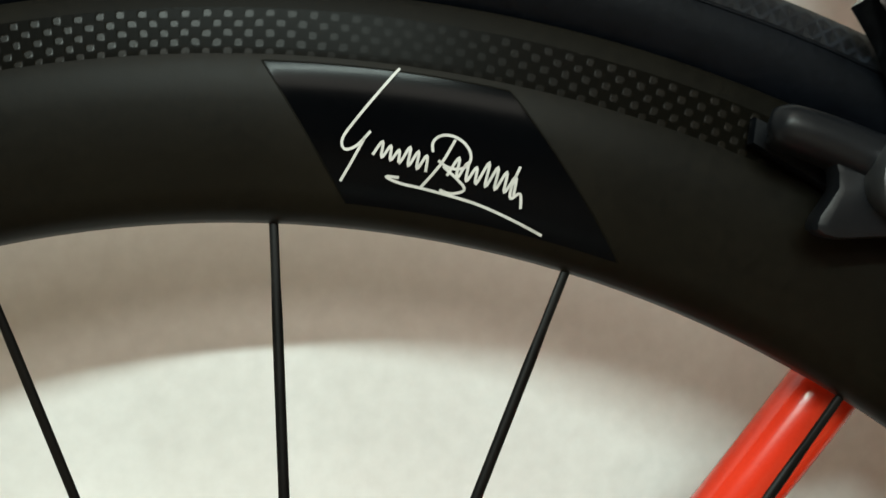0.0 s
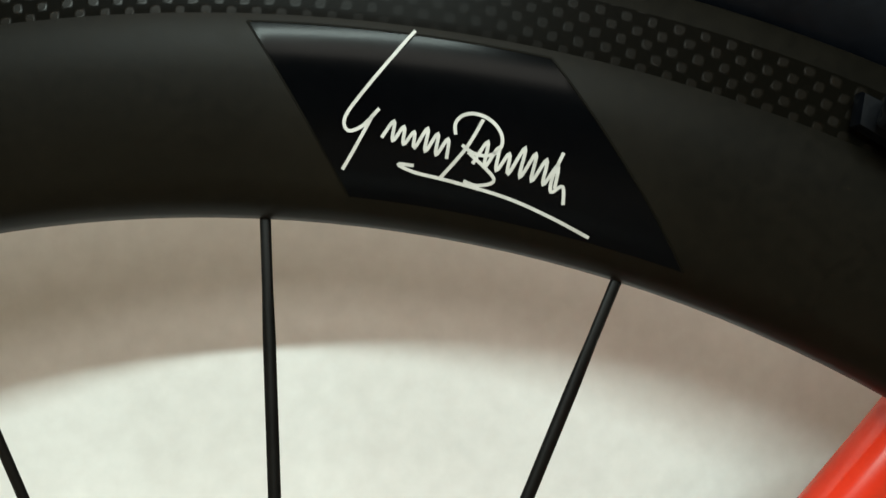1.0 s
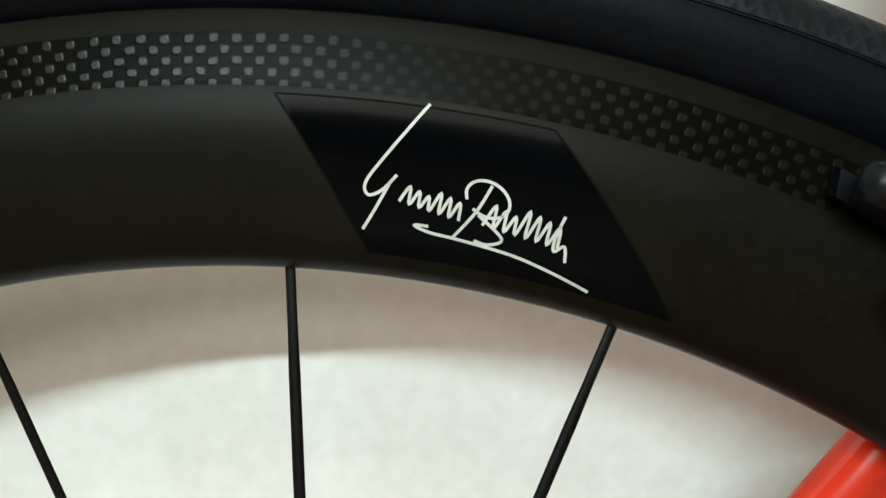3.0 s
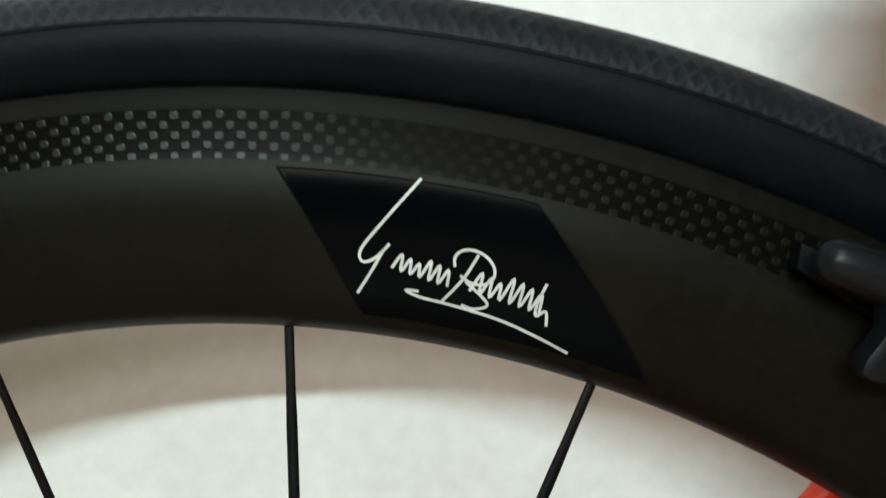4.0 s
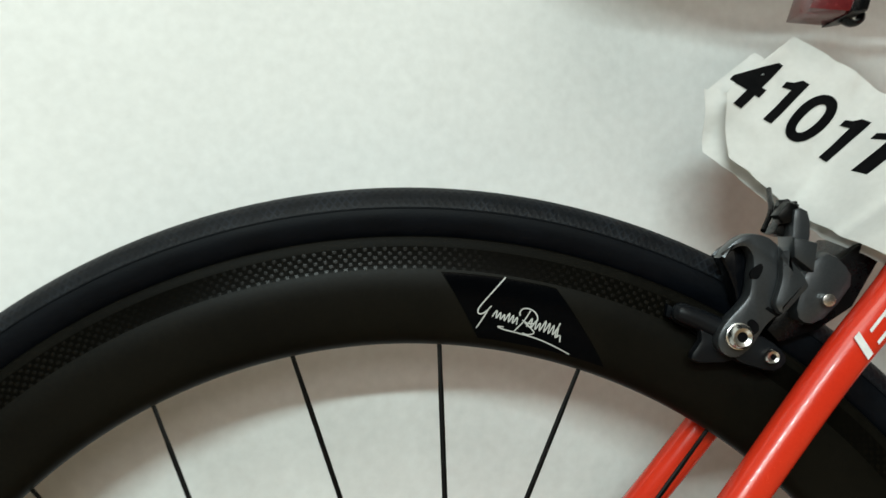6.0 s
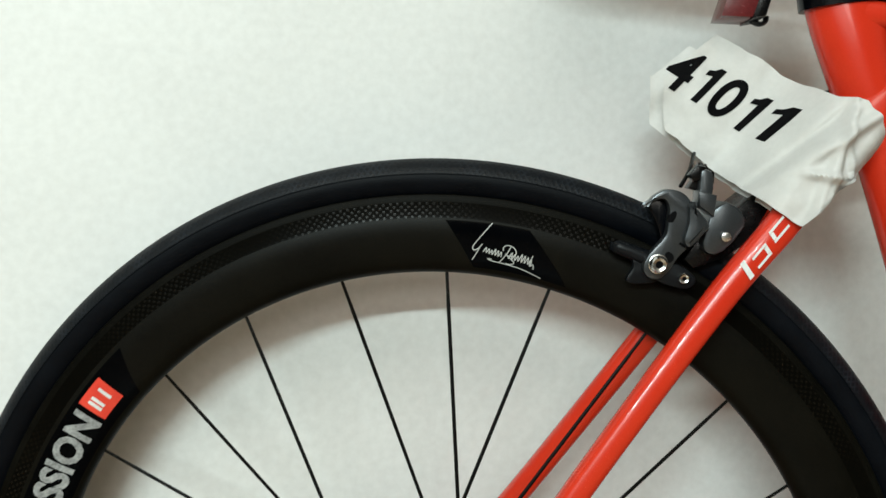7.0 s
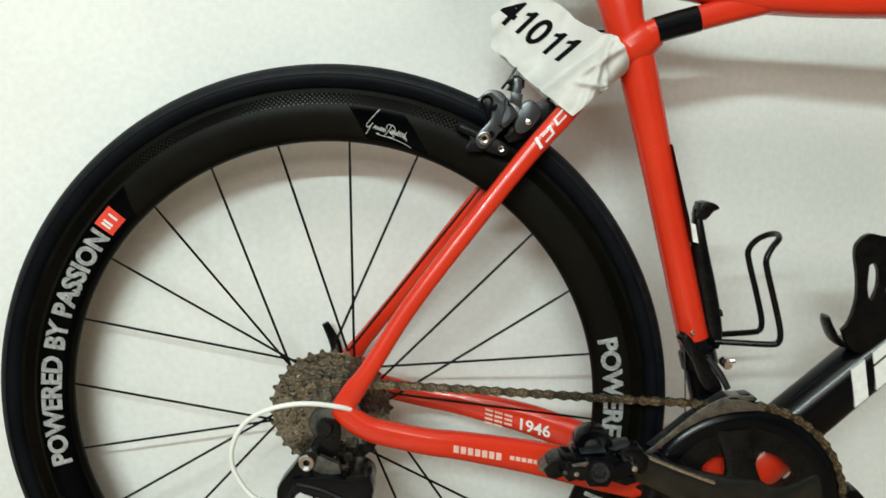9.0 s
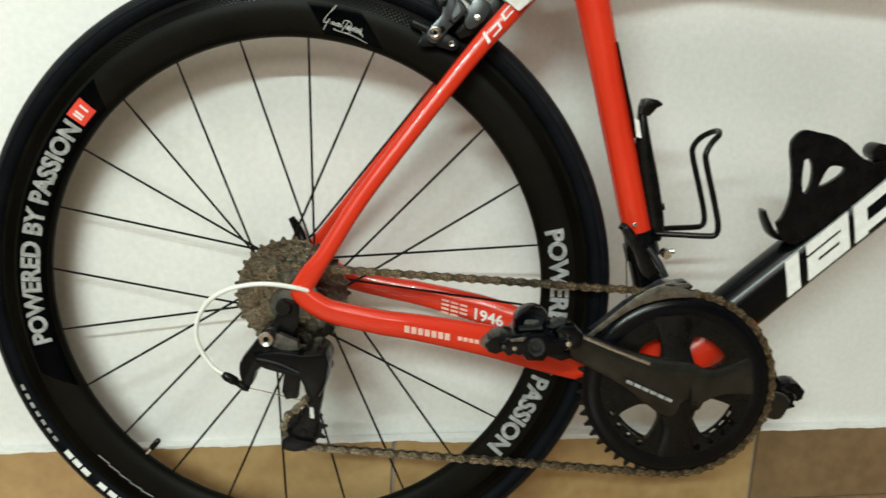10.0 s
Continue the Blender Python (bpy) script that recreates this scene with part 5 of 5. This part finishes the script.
def paper_y(s, p):
    """Depth of the sheet: stiff at the loose end, drawn round the stay at the other."""
    f = min(1.0, max(0.0, (s - 0.012) / 0.040))
    f = f * f * (3 - 2 * f)
    y = 0.010 - 0.10 * (s + 0.05) - 0.047 * f + 110 * max(0.0, s - 0.066) ** 2
    y -= 0.007 * math.exp(-((s - 0.047 - 0.35 * p) / 0.0042) ** 2) * (0.6 + 0.4 * math.sin(60 * p))
    y -= 0.005 * math.exp(-((s - 0.060 + 0.30 * p) / 0.003) ** 2)
    y -= 0.005 * math.exp(-((p + 0.004 - 0.5 * (s - 0.06)) / 0.0028) ** 2) * min(1.0, max(0.0, (s - 0.045) / 0.01))
    y += 0.005 * math.exp(-((s - 0.040 - 0.2 * p) / 0.003) ** 2)
    y += 0.006 * math.exp(-((s + 0.036) / 0.010) ** 2) * (p < 0.0) * min(1.0, -p / 0.02)
    y -= 0.004 * math.exp(-((s - 0.064 + 0.10 * p + 0.004 * math.sin(90 * p)) / 0.0030) ** 2) * min(1.0, max(0.0, (0.020 - p) / 0.012))
    y -= 0.003 * math.exp(-((p - 0.016 + 0.9 * (s - 0.062)) / 0.0030) ** 2) * min(1.0, max(0.0, (s - 0.050) / 0.008))
    y += 0.0035 * noise.noise((s * 30, p * 30, 0.3)) + 0.0014 * noise.noise((s * 90, p * 90, 5.0))
    return y


def paper_at(s, p, lift=0.0):
    # the loose end sweeps up, the wrapped end widens
    s += 0.003 * math.sin(40 * p) * min(1.0, max(0.0, (s + 0.046) / 0.122))
    q = PO + PD * s + PN * p
    return (q.x, paper_y(s, p) - lift, q.z)


def build_paper():
    tag = tagged(new("paper_tag"), "crumpled white paper number tag wrapped round the red seat stay", "paper tag")
    ns, np_ = 140, 60

    upper = ((-0.0435, 0.0020), (-0.0352, 0.0384), (-0.0026, 0.0424), (0.0380, 0.0400), (0.0500, 0.0450), (0.0785, 0.0334))
    lower = ((-0.0435, -0.0040), (-0.0228, -0.0289), (0.0373, -0.0342), (0.0487, -0.0359), (0.0689, -0.0357), (0.0785, 0.0290))

    def edge(line, s):
        for (a, u), (b, v) in zip(line, line[1:]):
            if s <= b:
                return u + (v - u) * max(0.0, s - a) / (b - a)
        return line[-1][1]

    def sheet(shift, s0, s1, drop, slip):
        bm = bmesh.new()
        rows = []
        for i in range(ns + 1):
            s = s0 + (s1 - s0) * i / ns
            lo = edge(lower, s + slip) + 0.0008 * noise.noise((s * 120, 3.0, 1.0))
            hi = edge(upper, s + slip) - drop + 0.0008 * noise.noise((s * 120, 7.0, 1.0))
            hi = max(hi, lo + 0.001)
            row = []
            for j in range(np_ + 1):
                p = lo + (hi - lo) * j / np_
                x, y, z = paper_at(s, p)
                row.append(bm.verts.new((x, y + shift + (0.003 * noise.noise((s * 40, p * 40, 9)) if shift else 0), z)))
            rows.append(row)
        for i in range(ns):
            for j in range(np_):
                bm.faces.new((rows[i][j], rows[i + 1][j], rows[i + 1][j + 1], rows[i][j + 1]))
        bmesh.ops.recalc_face_normals(bm, faces=bm.faces)
        bmesh.ops.solidify(bm, geom=bm.faces[:], thickness=0.0003)
        return bm
    front = part("front_sheet", sheet(0.0, -0.0435, 0.0785, 0.0, 0.0), PAPER, tag, weld=False)
    part("back_sheet", sheet(0.016, -0.0510, 0.0600, 0.012, 0.0075), PAPER, tag, weld=False)
    pen = -0.0475
    for digit in "41011":
        if digit == "1":
            verts = [(x * 0.0320, z * 0.0391) for x, z in ((0.02, 0.48), (0.02, 0.58), (0.11, 0.62), (0.18, 0.70), (0.29, 0.70), (0.29, 0.0), (0.155, 0.0), (0.155, 0.52))]
            faces = [tuple(range(8))]
        else:
            verts, faces = letters(digit, 0.0276, 0.022, 7)
        left, right = min(u for u, v in verts), max(u for u, v in verts)
        k = 1.0 if digit == "1" else 0.82
        part("printed_digit", placed(verts, faces, lambda u, v: paper_at(pen + (u - left) * k + 0.10 * v, -0.0060 + v + 0.055 * (pen + 0.044 + (u - left) * k), 0.0009), 0.0022), FLATBLACK, front, "black printed digit", smooth=False)
        pen += (right - left) * k + 0.0041


build_paper()

# ---- tiles ----


def tile_run(name, parent, sizes, places, material):
    """Tiles that share one bevelled mesh, laid at the given places under the setting's piece."""
    w, d, h = sizes
    me = link_mesh(name, box(-w / 2, w / 2, -d / 2, d / 2, 0, h, 0.0012), material, False)
    for p in places:
        ob = new(name, me)
        ob.parent = parent
        ob.location = p


JOINT, PITCH = 0.107, 0.505  # a tile joint along the wall and the run of the tiles
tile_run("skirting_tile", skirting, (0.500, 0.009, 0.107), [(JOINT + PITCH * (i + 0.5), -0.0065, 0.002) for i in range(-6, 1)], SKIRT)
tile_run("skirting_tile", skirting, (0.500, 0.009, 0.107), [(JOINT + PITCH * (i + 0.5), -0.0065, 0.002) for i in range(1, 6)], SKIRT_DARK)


def paint_edge():
    """Wall paint that ran unevenly over the top of the skirting."""
    bm = bmesh.new()
    rows = []
    for i in range(1201):
        x = -2.9 + 6.1 * i / 1200
        d = 0.0015 + 0.009 * max(0.0, noise.noise((x * 5, 0.4, 2.0)) - 0.1) + 0.0016 * noise.noise((x * 45, 1.4, 2.0)) + 0.0010 * noise.noise((x * 160, 4.4, 2.0))
        rows.append([bm.verts.new(q) for q in ((x, -0.0005, 0.112), (x, -0.0112, 0.1102), (x, -0.0116, 0.1088), (x, -0.0116, 0.1090 - max(0.0005, d)))])
    for p, q in zip(rows, rows[1:]):
        for k in range(3):
            bm.faces.new((p[k], q[k], q[k + 1], p[k + 1]))
    return bm


setting("trim", paint_edge(), WALL, "uneven white paint edge along the skirting top", WALL_M, True)
tile_run("floor_tile", floor, (0.397, 0.397, 0.006), [(-2.9 + 0.40 * i, 0.42 - 0.40 * j, -0.006) for i in range(17) for j in range(14)], FLOOR)
